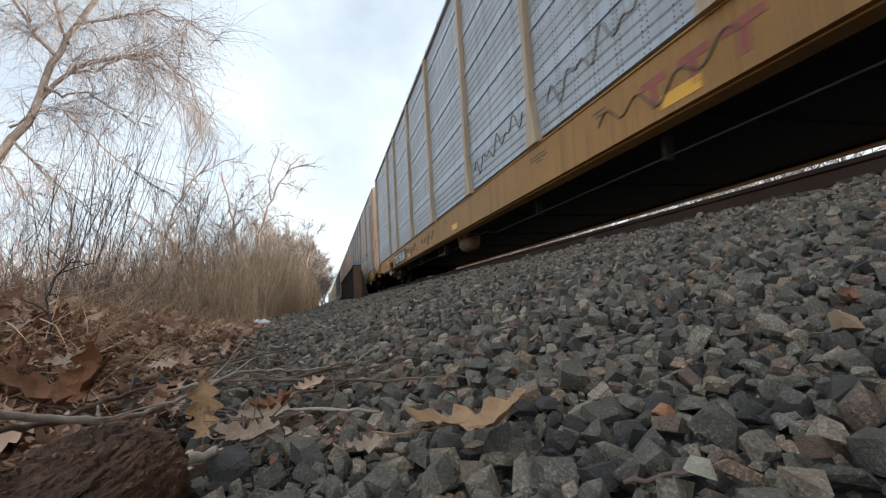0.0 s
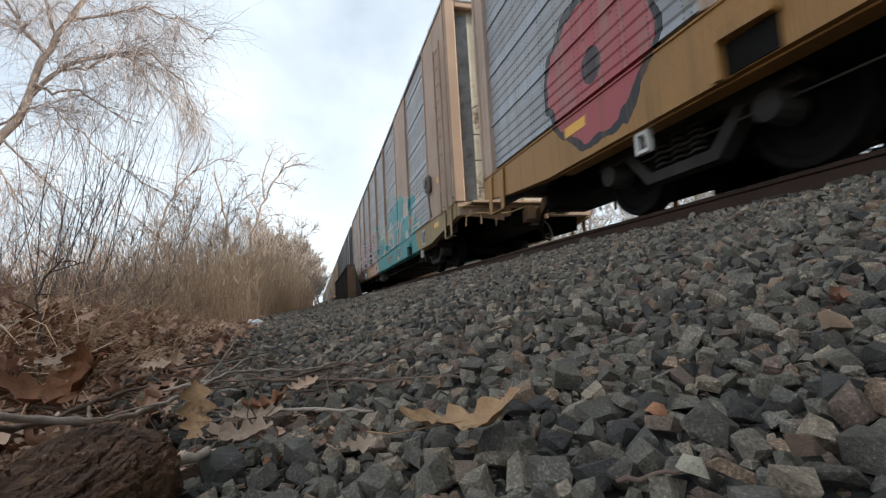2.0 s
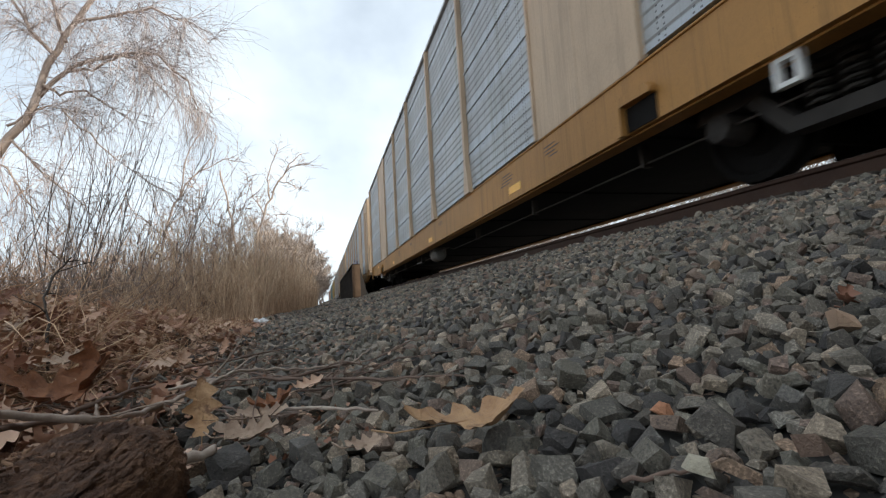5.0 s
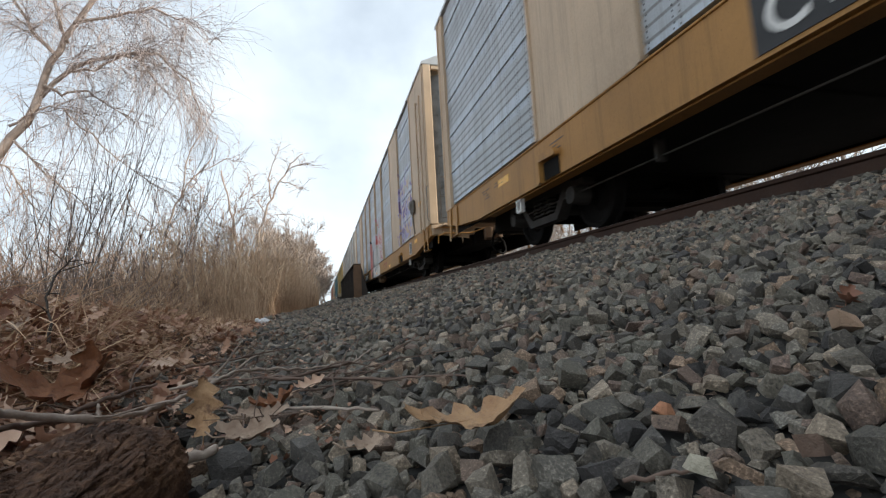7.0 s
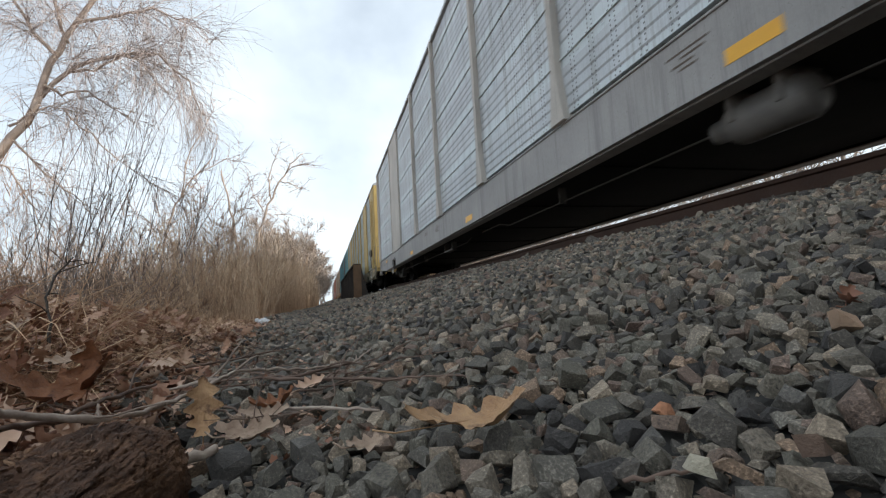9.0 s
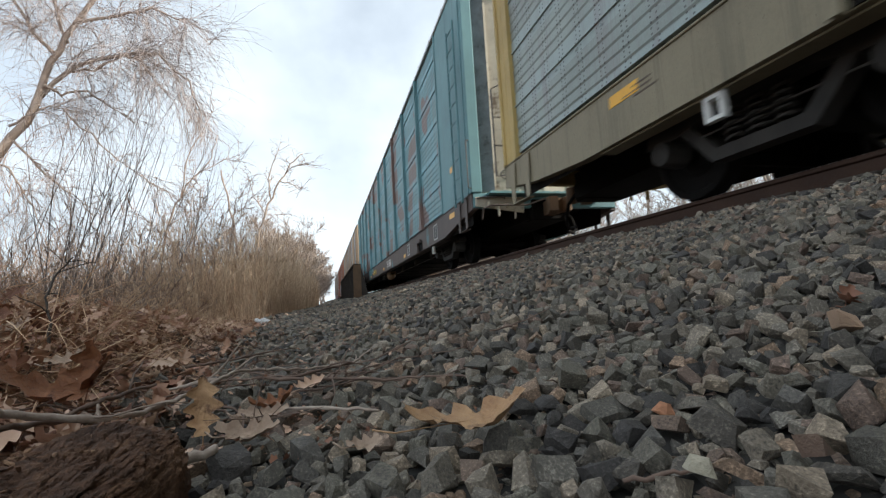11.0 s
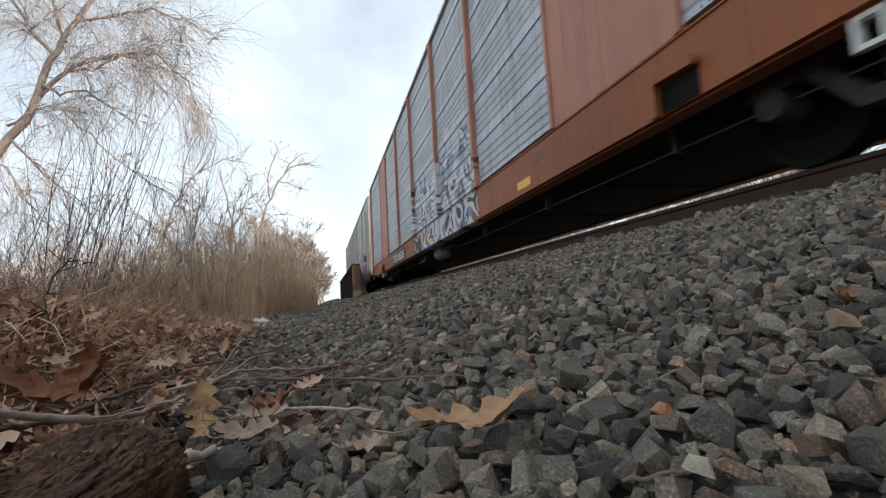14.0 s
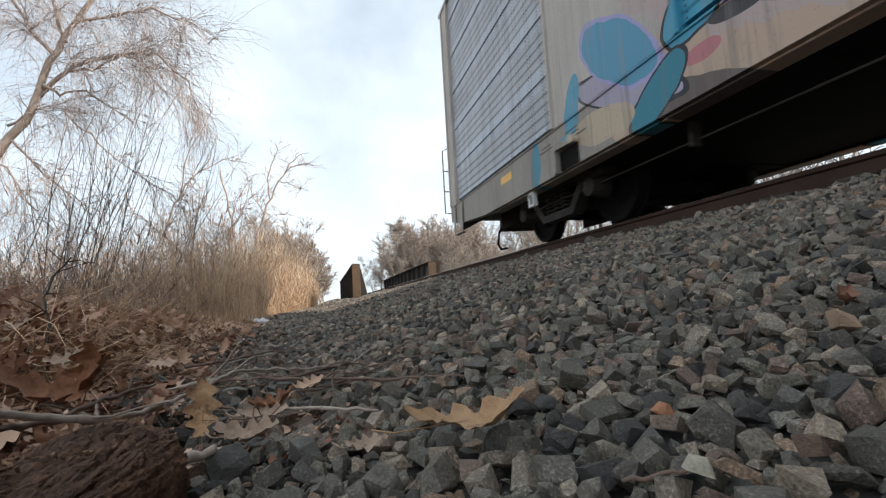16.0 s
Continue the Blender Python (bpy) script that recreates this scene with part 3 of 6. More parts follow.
def bare_tree(name, label, tall, seed, bark, twig, limbs=9, twigs=26, lean=0.08, thick=0.02, fine=0.006, droop=0.0, group=""):
    r = random.Random(seed)
    tree = thing(name, label, "tree", group)
    trunk, crown = Shape(), Shape()
    pts, _ = branch_path((0, 0, -0.2), (r.uniform(-lean, lean), r.uniform(-lean, lean), 1), tall * 0.85, 9, 0.09, 0.05, r)
    trunk.tube(pts, [tall * thick * (1 - 0.85 * i / 9) for i in range(10)], 8)
    for i in range(limbs):
        f = 0.25 + 0.73 * (i + r.random()) / limbs
        base, d = along(pts, f)
        a = r.uniform(0, 6.28)
        way = Vector((math.cos(a), math.sin(a), r.uniform(0.35, 1.1))) + d * 0.4
        size = tall * r.uniform(0.25, 0.45) * (1.15 - 0.5 * f)
        lp, _ = branch_path(base, way, size, 7, 0.16, 0.06 - droop, r)
        r0 = tall * thick * 0.42 * (1.1 - f * 0.7)
        trunk.tube(lp, [r0 * (1 - 0.85 * j / 7) for j in range(8)], 6)
        for j in range(twigs):
            b2, d2 = along(lp, r.uniform(0.2, 1))
            w2 = d2 + Vector((r.gauss(0, 0.7), r.gauss(0, 0.7), r.gauss(0.15, 0.5)))
            tp, _ = branch_path(b2, w2, size * r.uniform(0.2, 0.5), 4, 0.22, 0.03 - droop * 2, r)
            crown.tube(tp, [fine * (1.6 - 1.1 * q / 4) for q in range(5)], 3, False)
            for _ in range(3):
                b3, d3 = along(tp, r.uniform(0.3, 1))
                tp3, _ = branch_path(b3, d3 + Vector((r.gauss(0, 0.7), r.gauss(0, 0.7), r.gauss(0.1, 0.5))), size * r.uniform(0.1, 0.25), 3, 0.25, -droop * 2, r)
                crown.tube(tp3, [fine * 0.9, fine * 0.8, fine * 0.6, fine * 0.4], 3, False)
    part("trunk", trunk, bark, tree, "", True)
    part("crown", crown, twig, tree, "bare fine twigs")
    return tree


def willow():
    r = random.Random(11)
    tree = thing("willow_tree", "bare leaning willow with arching limbs and drooping golden twigs", "tree")
    trunk, crown = Shape(), Shape()
    Y = 9.0
    limbs = [
        ([(-6.4, 0.1), (-5.85, 1.6), (-5.25, 3.05), (-4.76, 3.9), (-4.58, 4.7), (-4.2, 5.45), (-3.6, 6.6), (-3.0, 7.6)], 0.15, 0.05),
        ([(-4.72, 4.1), (-4.2, 4.68), (-3.4, 5.02), (-2.85, 5.0), (-2.35, 4.5), (-2.15, 3.9)], 0.07, 0.012),
        ([(-4.6, 4.3), (-4.44, 4.16), (-4.05, 4.29), (-3.7, 4.0), (-3.3, 3.75)], 0.045, 0.012),
        ([(-4.3, 4.6), (-3.9, 4.62), (-3.4, 4.9), (-3.1, 4.75), (-2.7, 4.2)], 0.045, 0.01),
        ([(-5.1, 3.5), (-4.8, 3.75), (-4.55, 3.95), (-4.1, 3.8)], 0.04, 0.012),
        ([(-5.1, 3.3), (-4.8, 2.95), (-4.6, 2.7), (-4.25, 2.35), (-3.9, 2.0)], 0.04, 0.012),
        ([(-5.3, 2.9), (-5.05, 2.75), (-4.75, 2.25), (-4.5, 1.75)], 0.035, 0.012),
        ([(-4.2, 5.4), (-3.6, 5.75), (-3.0, 5.9), (-2.4, 5.75), (-2.0, 5.3)], 0.05, 0.01),
        ([(-4.5, 4.9), (-5.0, 5.5), (-5.4, 6.3), (-5.6, 7.2)], 0.06, 0.02),
        ([(-4.35, 5.1), (-4.5, 5.9), (-4.3, 6.8), (-4.0, 7.6)], 0.05, 0.02),
        ([(-4.4, 3.9), (-3.9, 3.4), (-3.4, 2.9), (-2.7, 2.4)], 0.03, 0.008)]
    for i, (line, r0, r1) in enumerate(limbs):
        fine = []
        for a, b in zip(line, line[1:]):
            for q in range(3):
                fine.append((a[0] + (b[0] - a[0]) * q / 3 + r.gauss(0, 0.02), Y + (r.gauss(0, 0.03) if i else 0) + (i % 3 - 1) * 0.12 * len(fine) / 6 * (i > 0),
                             a[1] + (b[1] - a[1]) * q / 3 + r.gauss(0, 0.02)))
        fine.append((line[-1][0], fine[-1][1], line[-1][1]))
        n = len(fine)
        trunk.tube(fine, [0.58 * (r0 + (r1 - r0) * j / (n - 1)) for j in range(n)], 9)
        fv = [Vector(p) for p in fine]
        for _ in range(16 if i in (2, 4, 5, 6, 10) else 50 if i else 24):
            b, d = along(fv, r.uniform(0.1, 1) if i else r.uniform(0.42, 1))
            tp, dd = branch_path(b, d * 0.6 + Vector((r.gauss(0.1, 0.7), r.gauss(0, 0.8), r.gauss(0.25, 0.6))), r.uniform(0.3, 1.0), 6, 0.2, -0.10, r)
            crown.tube(tp, [0.0070, 0.0062, 0.0055, 0.0048, 0.0042, 0.0036, 0.003], 4, False)
            for _ in range(12):
                b2, d2 = along(tp, r.uniform(0.1, 1))
                hang, _ = branch_path(b2, d2 + Vector((r.gauss(0, 0.6), r.gauss(0, 0.6), r.gauss(0.0, 0.5))), r.uniform(0.25, 1.3), 7, 0.13, r.choice((-0.36, -0.14, -0.05)), r)
                crown.tube(hang, [0.0029, 0.0028, 0.0026, 0.0024, 0.0021, 0.0019, 0.0017, 0.0014], 3, False)
    part("trunk", trunk, M_BARK, tree, "", True)
    part("crown", crown, M_WILLOW, tree, "fine drooping golden-brown twigs")
    return tree


willow()


def thicket(name, label, category, count, place, tall, bend, radius, material, seed, leafy=0, kind="stuff"):
    r, s = random.Random(seed), Shape()
    for _ in range(count):
        x, y = place(r)
        h = r.uniform(*tall)
        pts, d = branch_path((x, y, height(x, y) - 0.03), (r.gauss(0, bend), r.gauss(0, bend), 1), h, 5, bend * 0.35, -0.01, r)
        s.tube(pts, [radius * (1.1 - 0.8 * i / 5) for i in range(6)], 3, False)
        for _ in range(leafy):
            b, d = along(pts, r.uniform(0.25, 1))
            lp, _ = branch_path(b, d + Vector((r.gauss(0, 0.6), r.gauss(0, 0.6), 0.2)), h * r.uniform(0.12, 0.28), 3, 0.2, -0.12, r)
            s.ribbon(lp, radius * 1.5, r.uniform(0, 6.28))
    return tagged(new(name, s.mesh(name, material)), label, category, "", kind)


def reed_edge(y):
    return -1.05 - 0.25 * math.sin(y * 0.7) - 0.2 * noise.noise((y * 0.4, 0, 0)) - (0.9 if y < 6 else 0)


def reed_spot(r, y0, y1, skew, spread):
    y = y0 + (y1 - y0) * r.random() ** skew
    return reed_edge(y) - abs(r.gauss(0, spread)), y


thicket("reed_bed", "dry tan reeds standing in a thick bed", "reeds", 1500, lambda r: reed_spot(r, 7.5, 17, 1.2, 1.2), (0.5, 1.7), 0.19, 0.0042, M_REED, 21, 4)
thicket("tall_reeds", "tall dry tan reeds along the bank", "reeds", 1500, lambda r: reed_spot(r, 12, 30, 1.1, 1.3), (0.8, 2.5), 0.15, 0.0055, M_REED, 26, 4)
thicket("far_reeds", "pale straw reeds along the bank", "reeds", 1800,
        lambda r: (lambda y: (-0.75 - abs(r.gauss(0, 1.5)), y))(r.uniform(24, 60)), (1.2, 2.8), 0.10, 0.014, M_REED, 22, 3)
thicket("brush", "tangled brown bare brush behind the reeds", "brush", 1350,
        lambda r: (-2.2 - 6.5 * r.random(), r.uniform(8.5, 26)), (0.9, 2.9), 0.26, 0.0055, M_BRUSH, 23, 5)
thicket("far_brush", "pale brown scrub filling the background", "brush", 2300,
        lambda r: (lambda y: (-1.6 - 0.52 * y * r.random(), y))(r.uniform(13, 40)), (0.8, 2.9), 0.22, 0.008, M_TWIG, 28, 4)
def shoots(count, x, y, tall, lean, seed):
    r, shrub = random.Random(seed), thing("shrub", "upright dark bare shoots of a leafless shrub", "shrub")
    for _ in range(count):
        px, py = r.gauss(x, 0.30), r.gauss(y, 0.3)
        pts, _ = branch_path((px, py, height(px, py) - 0.03), (r.gauss(lean, 0.10), r.gauss(0, 0.08), 1), r.uniform(*tall), 6, 0.045, 0.0, r)
        s = Shape().tube(pts, [0.0085 * (1.1 - 0.85 * i / 6) * r.uniform(0.75, 1.2) for i in range(7)], 5, False)
        for _ in range(2):
            b, d = along(pts, r.uniform(0.4, 0.9))
            tp, _ = branch_path(b, d + Vector((r.gauss(0, 0.4), r.gauss(0, 0.4), 0.3)), r.uniform(0.3, 0.9), 4, 0.1, 0.0, r)
            s.tube(tp, [0.005, 0.0045, 0.004, 0.003, 0.002], 3, False)
        part("stem", s, M_DARKTWIG, shrub)
    return shrub


shoots(26, -3.85, 8.4, (2.8, 4.6), 0.17, 24)
shoots(7, -3.2, 9.2, (2.6, 4.0), 0.30, 29)
thicket("low_brush", "dark tangled thorny undergrowth", "brush", 1900,
        lambda r: (-1.8 - 5.5 * r.random(), r.uniform(5.0, 14)), (0.3, 1.2), 0.5, 0.004, M_BRUSH, 25, 5)
thicket("thin_stalks", "sparse tall bare stalks above the brush", "stalks", 210,
        lambda r: (-1.7 - 5.0 * r.random(), r.uniform(7.5, 15)), (1.4, 3.3), 0.22, 0.0036, M_TWIG, 27, 6)


def straw():
    r, s = random.Random(31), Shape()
    for _ in range(7500):
        y = 0.95 + 9 * r.random() ** 1.8
        x = -0.36 - 0.075 * y - abs(r.gauss(0, 0.55 + 0.10 * y))
        a, n = r.uniform(0, 6.28), r.uniform(0.12, 0.42)
        up = r.uniform(0.15, 1.5)
        pts, _ = branch_path((x, y, height(x, y)), (math.cos(a), math.sin(a), up), n, 4, 0.12, -0.30, r)
        for p in pts:
            p.z = max(p.z, height(p.x, p.y) + 0.004)
        s.ribbon(pts, r.uniform(0.0012, 0.0028), r.uniform(0, 6.28))
    for _ in range(650):
        y = 1.05 + 1.9 * r.random()
        x = -0.42 - 0.10 * y - abs(r.gauss(0, 0.30))
        a = r.uniform(0, 6.28)
        pts, _ = branch_path((x, y, height(x, y) + r.uniform(0, 0.03)), (math.cos(a), math.sin(a), r.uniform(0.2, 2.2)), r.uniform(0.10, 0.34), 5, 0.16, -0.30, r)
        for p in pts:
            p.z = max(p.z, height(p.x, p.y) + 0.006)
        s.tube(pts, [0.0011 * (1.1 - 0.12 * i) for i in range(6)], 4, False)
    return tagged(new("dead_grass", s.mesh("dead_grass", M_STRAW)), "matted dead grass and straw at the foot of the reeds", "grass", "", "stuff")


straw()


def crooked_tree(name, label, Y, limbs, seed, twigs, fine):
    """A thin tree drawn limb by limb as (x, z) lines in the plane at Y, with fine twigs along them."""
    r, tree = random.Random(seed), thing(name, label, "tree")
    trunk, crown = Shape(), Shape()
    for i, (line, r0, r1) in enumerate(limbs):
        pts = []
        for a, b in zip(line, line[1:]):
            for q in range(3):
                pts.append(Vector((a[0] + (b[0] - a[0]) * q / 3 + r.gauss(0, 0.025), Y + r.gauss(0, 0.04), a[1] + (b[1] - a[1]) * q / 3 + r.gauss(0, 0.025))))
        pts.append(Vector((line[-1][0], Y, line[-1][1])))
        n = len(pts)
        trunk.tube(pts, [r0 + (r1 - r0) * j / (n - 1) for j in range(n)], 7)
        for _ in range(twigs):
            b0, d = along(pts, r.uniform(0.45 if i == 0 else 0.15, 1))
            tp, _ = branch_path(b0, d * 0.7 + Vector((r.gauss(0, 0.7), r.gauss(0, 0.7), r.gauss(0.15, 0.5))), r.uniform(0.3, 1.0), 5, 0.22, 0.0, r)
            crown.tube(tp, [fine * (1.5 - 0.2 * q) for q in range(6)], 3, False)
            for _ in range(3):
                b1, d1 = along(tp, r.uniform(0.3, 1))
                t2, _ = branch_path(b1, d1 + Vector((r.gauss(0, 0.7), r.gauss(0, 0.7), r.gauss(0, 0.5))), r.uniform(0.15, 0.45), 3, 0.25, -0.05, r)
                crown.tube(t2, [fine * 0.8, fine * 0.7, fine * 0.5, fine * 0.4], 3, False)
    part("trunk", trunk, M_BARK, tree, "", True)
    part("crown", crown, M_TWIG, tree, "bare fine twigs")
    return tree


crooked_tree("bare_tree", "thin crooked bare tree above the reeds", 24,
             [([(-3.5, -0.1), (-3.4, 2.0), (-3.07, 4.03), (-2.65, 5.41), (-2.06, 6.63), (-1.58, 7.57), (-0.89, 8.19)], 0.085, 0.02),
              ([(-2.5, 5.7), (-2.63, 6.83), (-2.27, 7.94), (-2.1, 8.4)], 0.04, 0.012), ([(-2.06, 6.63), (-1.49, 6.55), (-1.13, 6.22), (-0.85, 6.4)], 0.03, 0.01),
              ([(-2.8, 5.0), (-3.3, 5.8), (-3.5, 6.7)], 0.03, 0.01), ([(-1.8, 7.1), (-1.3, 7.5), (-0.7, 7.6)], 0.03, 0.01), ([(-3.0, 4.3), (-2.4, 4.9), (-1.9, 5.0)], 0.03, 0.01)], 41, 15, 0.009)
crooked_tree("bare_sapling", "slender leaning bare sapling in the brush", 14,
             [([(-4.6, -0.1), (-4.3, 2.2), (-4.0, 3.24), (-3.51, 4.03), (-3.06, 4.66), (-2.91, 5.32)], 0.035, 0.010), ([(-3.9, 3.4), (-3.62, 4.83), (-3.16, 5.89), (-3.0, 6.2)], 0.022, 0.007),
              ([(-3.4, 4.2), (-2.8, 4.6), (-2.3, 4.55)], 0.018, 0.006), ([(-4.2, 2.6), (-3.6, 3.1), (-3.0, 3.2)], 0.018, 0.006)], 44, 13, 0.005)
crooked_tree("bare_sapling", "dead broken sapling stem above the brush", 20, [([(-3.2, -0.1), (-3.4, 2.2), (-3.58, 3.88), (-3.81, 5.09), (-4.04, 6.01)], 0.055, 0.03)], 45, 8, 0.007)
small = bare_tree("bare_sapling", "slender bare sapling among the reeds", 3.9, 42, M_BARK, M_TWIG, 7, 12, 0.25, 0.010, 0.005)
small.matrix_basis = pose(-2.2, 12.5, 0)
copy_thing(small, pose(-3.0, 11.0, 0, 0, 0, 130))
copy_thing(small, pose(-4.1, 14.5, 0, 0, 0, 220))
post = tagged(new("dead_trunk", Shape().tube([(0, 0, -0.1), (0.02, 0, 1.5), (-0.03, 0.02, 3.4)], [0.09, 0.075, 0.05], 7).mesh("dead_trunk", M_BARK, True)),
              "bare broken dead trunk among the reeds", "tree")
post.matrix_basis = pose(-2.3, 24.5, 0)
kinds = [bare_tree("bare_tree", "grey-brown leafless tree in a dense far row", 8.5, 50 + i, M_FARTREE, M_FARTREE, 11, 18, 0.1, 0.011, 0.013, 0, "far trees") for i in range(3)]
hazy = bare_tree("bare_tree", "grey-brown leafless tree in a dense far row", 8.8, 60, M_FARTREE, M_FARTREE, 13, 22, 0.1, 0.016, 0.034, 0, "far trees")
hazy.matrix_basis = pose(-1.2, 78, 0)
r = random.Random(8)
placed = 0
for i in range(46):
    y = 38 + 2.8 * i + r.uniform(-1, 1)
    x = -3.2 + 0.018 * (y - 38) - abs(r.gauss(0, 2.4))
    m = pose(x, y, 0, 0, 0, r.uniform(0, 360)) @ Matrix.Scale(1, 4)
    k = kinds[i % 3]
    if placed < 3:
        k.matrix_basis = m
    else:
        copy_thing(k, m)
    placed += 1
for x, y in ((-2.6, 40), (-2.3, 46), (-2.0, 52), (-1.7, 60), (-1.4, 70), (-1.0, 82), (-0.6, 96), (-3.6, 43), (-4.6, 50)):
    copy_thing(kinds[int(y) % 3] if y < 50 else hazy, pose(x, y, 0, 0, 0, y * 37))
for x, y in ((-0.3, 90), (0.1, 104), (-2.4, 66), (-3.2, 60), (-1.9, 86), (-0.9, 112), (-3.4, 74), (0.4, 124), (-4.2, 64), (-5.0, 58)):
    copy_thing(hazy, pose(x, y, 0, 0, 0, y * 53))
for i in range(104):
    y = r.uniform(52, 120)
    x = 8.5 + (y - 45) * r.uniform(-0.03, 1.15)
    copy_thing(kinds[i % 3] if i % 3 else hazy, pose(x, y, 0, 0, 0, r.uniform(0, 360)))
for i in range(34):
    copy_thing(hazy if i % 2 else kinds[i % 3], pose(9.5 + 15 * r.random(), r.uniform(54, 80), 0, 0, 0, r.uniform(0, 360)) @ Matrix.Scale(r.uniform(1.1, 1.35), 4))
for i in range(44):
    copy_thing(kinds[i % 3], pose(13 + r.uniform(0, 14), -6 + 1.35 * i + r.uniform(-1, 1), 0, 0, 0, r.uniform(0, 360)))


# ---- leaves, twigs and the log by the camera ----
def leaf_shape(r, size, curl, lobes=4):
    """A dead oak leaf: lobed blade with a raised midrib and stalk, folded and curled."""
    n, vs, fs = 25, [], []
    skew, fold = r.uniform(-0.15, 0.15), r.uniform(0.3, 1.0)
    for i in range(n):
        f = i / (n - 1)
        body = math.sin(math.pi * min(f * 0.9 + 0.08, 1)) ** 0.7 * (0.7 + 0.5 * f)
        lobe = [0.30 + 0.70 * (1 - abs(((lobes * f + ph) % 1) * 2 - 1)) ** 0.85 for ph in (0.3, 0.42)]
        wl, wr = (0.34 * size * body * q * (1 if f < 0.97 else 0.3) for q in lobe)
        up = curl * size * ((f - 0.5) ** 2 * 1.3) + 0.02 * size * math.sin(f * 9 + skew * 20)
        bend = skew * size * (f - 0.5) ** 2
        for w, e in ((-wl, 1.0), (-wl * 0.55, 0.32), (0.0, 0.0), (wr * 0.55, 0.32), (wr, 1.1)):
            vs.append((f * size - abs(w) * 0.25, w + bend, up + curl * abs(w) * e * fold + 0.05 * size * noise.noise((f * 5 + skew * 90, w * 7 / size, 2.0)) + 0.012 * size * math.sin(f * 30 + w * 40 / size) * e))
    for i in range(n - 1):
        fs += [(5 * i + j, 5 * i + j + 1, 5 * i + j + 6, 5 * i + j + 5) for j in range(4)]
    s = Shape().add(vs, fs)
    s.tube([(-0.28 * size, 0.01, 0.02 * size), (-0.1 * size, 0, 0), (0.5 * size, 0, vs[62][2])], [0.0012, 0.0011, 0.0007], 4)
    return s


r = random.Random(61)
leaf_meshes = [leaf_shape(r, 1.0, r.uniform(-0.3, 0.9)).mesh("leaf", M_LEAF, True) for _ in range(10)]
litter = thing("leaf_litter", "drift of brown dead oak leaves on the soil", "leaves")
more = Shape()
pile = [leaf_shape(r, 1.0, r.uniform(-0.3, 0.9)) for _ in range(10)]
for i in range(1500):
    y = 0.68 + 5.3 * r.random() ** 1.5
    x = -0.20 - 0.075 * y - abs(r.gauss(0, 0.26 + 0.17 * y)) * (0.35 if r.random() < 0.1 else 1)
    q = r.uniform(0.022, 0.075)
    m = Matrix.LocRotScale((x, y, height(x, y) + r.uniform(0.004, 0.045)), Euler((r.gauss(0, 0.5), r.gauss(0, 0.5), r.uniform(0, 6.28))), (q, q, q))
    if y < 1.5 and sum(1 for _ in litter.children) < 230:
        ob = new("leaf", r.choice(leaf_meshes))
        ob.parent = litter
        ob.matrix_basis = m
    else:
        s = r.choice(pile)
        more.add([m @ Vector(v) for v in s.v], s.f)
for i in range(2200):
    y = 0.6 + 2.9 * r.random() ** 1.3
    x = r.gauss(-0.20 - 0.08 * y, 0.22)
    q = r.uniform(0.010, 0.032)
    m = Matrix.LocRotScale((x, y, height(x, y) + r.uniform(0.010, 0.034)), Euler((r.gauss(0, 0.5), r.gauss(0, 0.5), r.uniform(0, 6.28))), (q, q * r.uniform(0.5, 1), q))
    s = r.choice(pile)
    more.add([m @ Vector(v) for v in s.v[40:90]], [tuple(j - 40 for j in f) for f in s.f if min(f) >= 40 and max(f) < 90])
for i in range(520):
    y = 0.85 + 1.6 * r.random()
    x = -0.42 - 0.06 * y - abs(r.gauss(0, 0.32))
    q = r.uniform(0.025, 0.065)
    m = Matrix.LocRotScale((x, y, height(x, y) + r.uniform(0.01, 0.09)), Euler((r.gauss(0.5, 0.6), r.gauss(0, 0.7), r.uniform(0, 6.28))), (q, q, q))
    s = r.choice(pile)
    more.add([m @ Vector(v) for v in s.v], s.f)
tagged(new("scattered_leaves", more.mesh("scattered_leaves", M_LEAVES, True)), "scattered brown leaves under the brush", "", "", "stuff").parent = litter


def single_leaf(label, x, y, z, size, curl, turn, material, seed, tip=(0, 0)):
    ob = tagged(new("oak_leaf", leaf_shape(random.Random(seed), size, curl).mesh("oak_leaf", material, True)), label, "leaf")
    ob.matrix_basis = pose(x, y, z, tip[0], tip[1], turn)


single_leaf("curled tan oak leaf lying on the ballast", 0.085, 0.515, 0.056, 0.138, 0.70, -8, M_TANLEAF, 4, (4, -2))
single_leaf("bleached grey oak leaf on the soil", -0.135, 0.655, 0.040, 0.080, 0.6, -14, M_PALELEAF, 5, (22, 0))
single_leaf("upright folded orange-brown leaf among twigs", -0.165, 0.705, 0.028, 0.085, 0.5, 100, M_TANLEAF, 6, (0, -60))
single_leaf("large curled russet leaf on the leaf drift", -0.425, 0.775, 0.086, 0.125, 1.5, 14, M_RUSSET, 7, (28, -4))
single_leaf("tall curled russet lobe of a dead leaf", -0.335, 0.775, 0.080, 0.085, 0.9, 80, M_RUSSET, 8, (0, -68))
single_leaf("small pale pink-brown leaf on the straw", -0.44, 0.89, 0.128, 0.060, 0.5, 10, M_PALELEAF, 12, (30, -10))
single_leaf("small pale pink-brown leaf on the straw", -0.70, 1.23, 0.185, 0.085, 0.6, -20, M_PALELEAF, 15, (35, -5))
single_leaf("dry russet leaf caught in the twigs", -0.115, 0.78, 0.040, 0.068, 1.0, 12, M_RUSSET, 13, (10, -8))
# Extra pale leaf: its colour stands in for light on the russet leaf's lobes.
single_leaf("pale leaf added as the lit edge of the russet leaf", -0.13, 0.765, 0.040, 0.075, 0.4, -8, M_PALELEAF, 16, (20, 0))
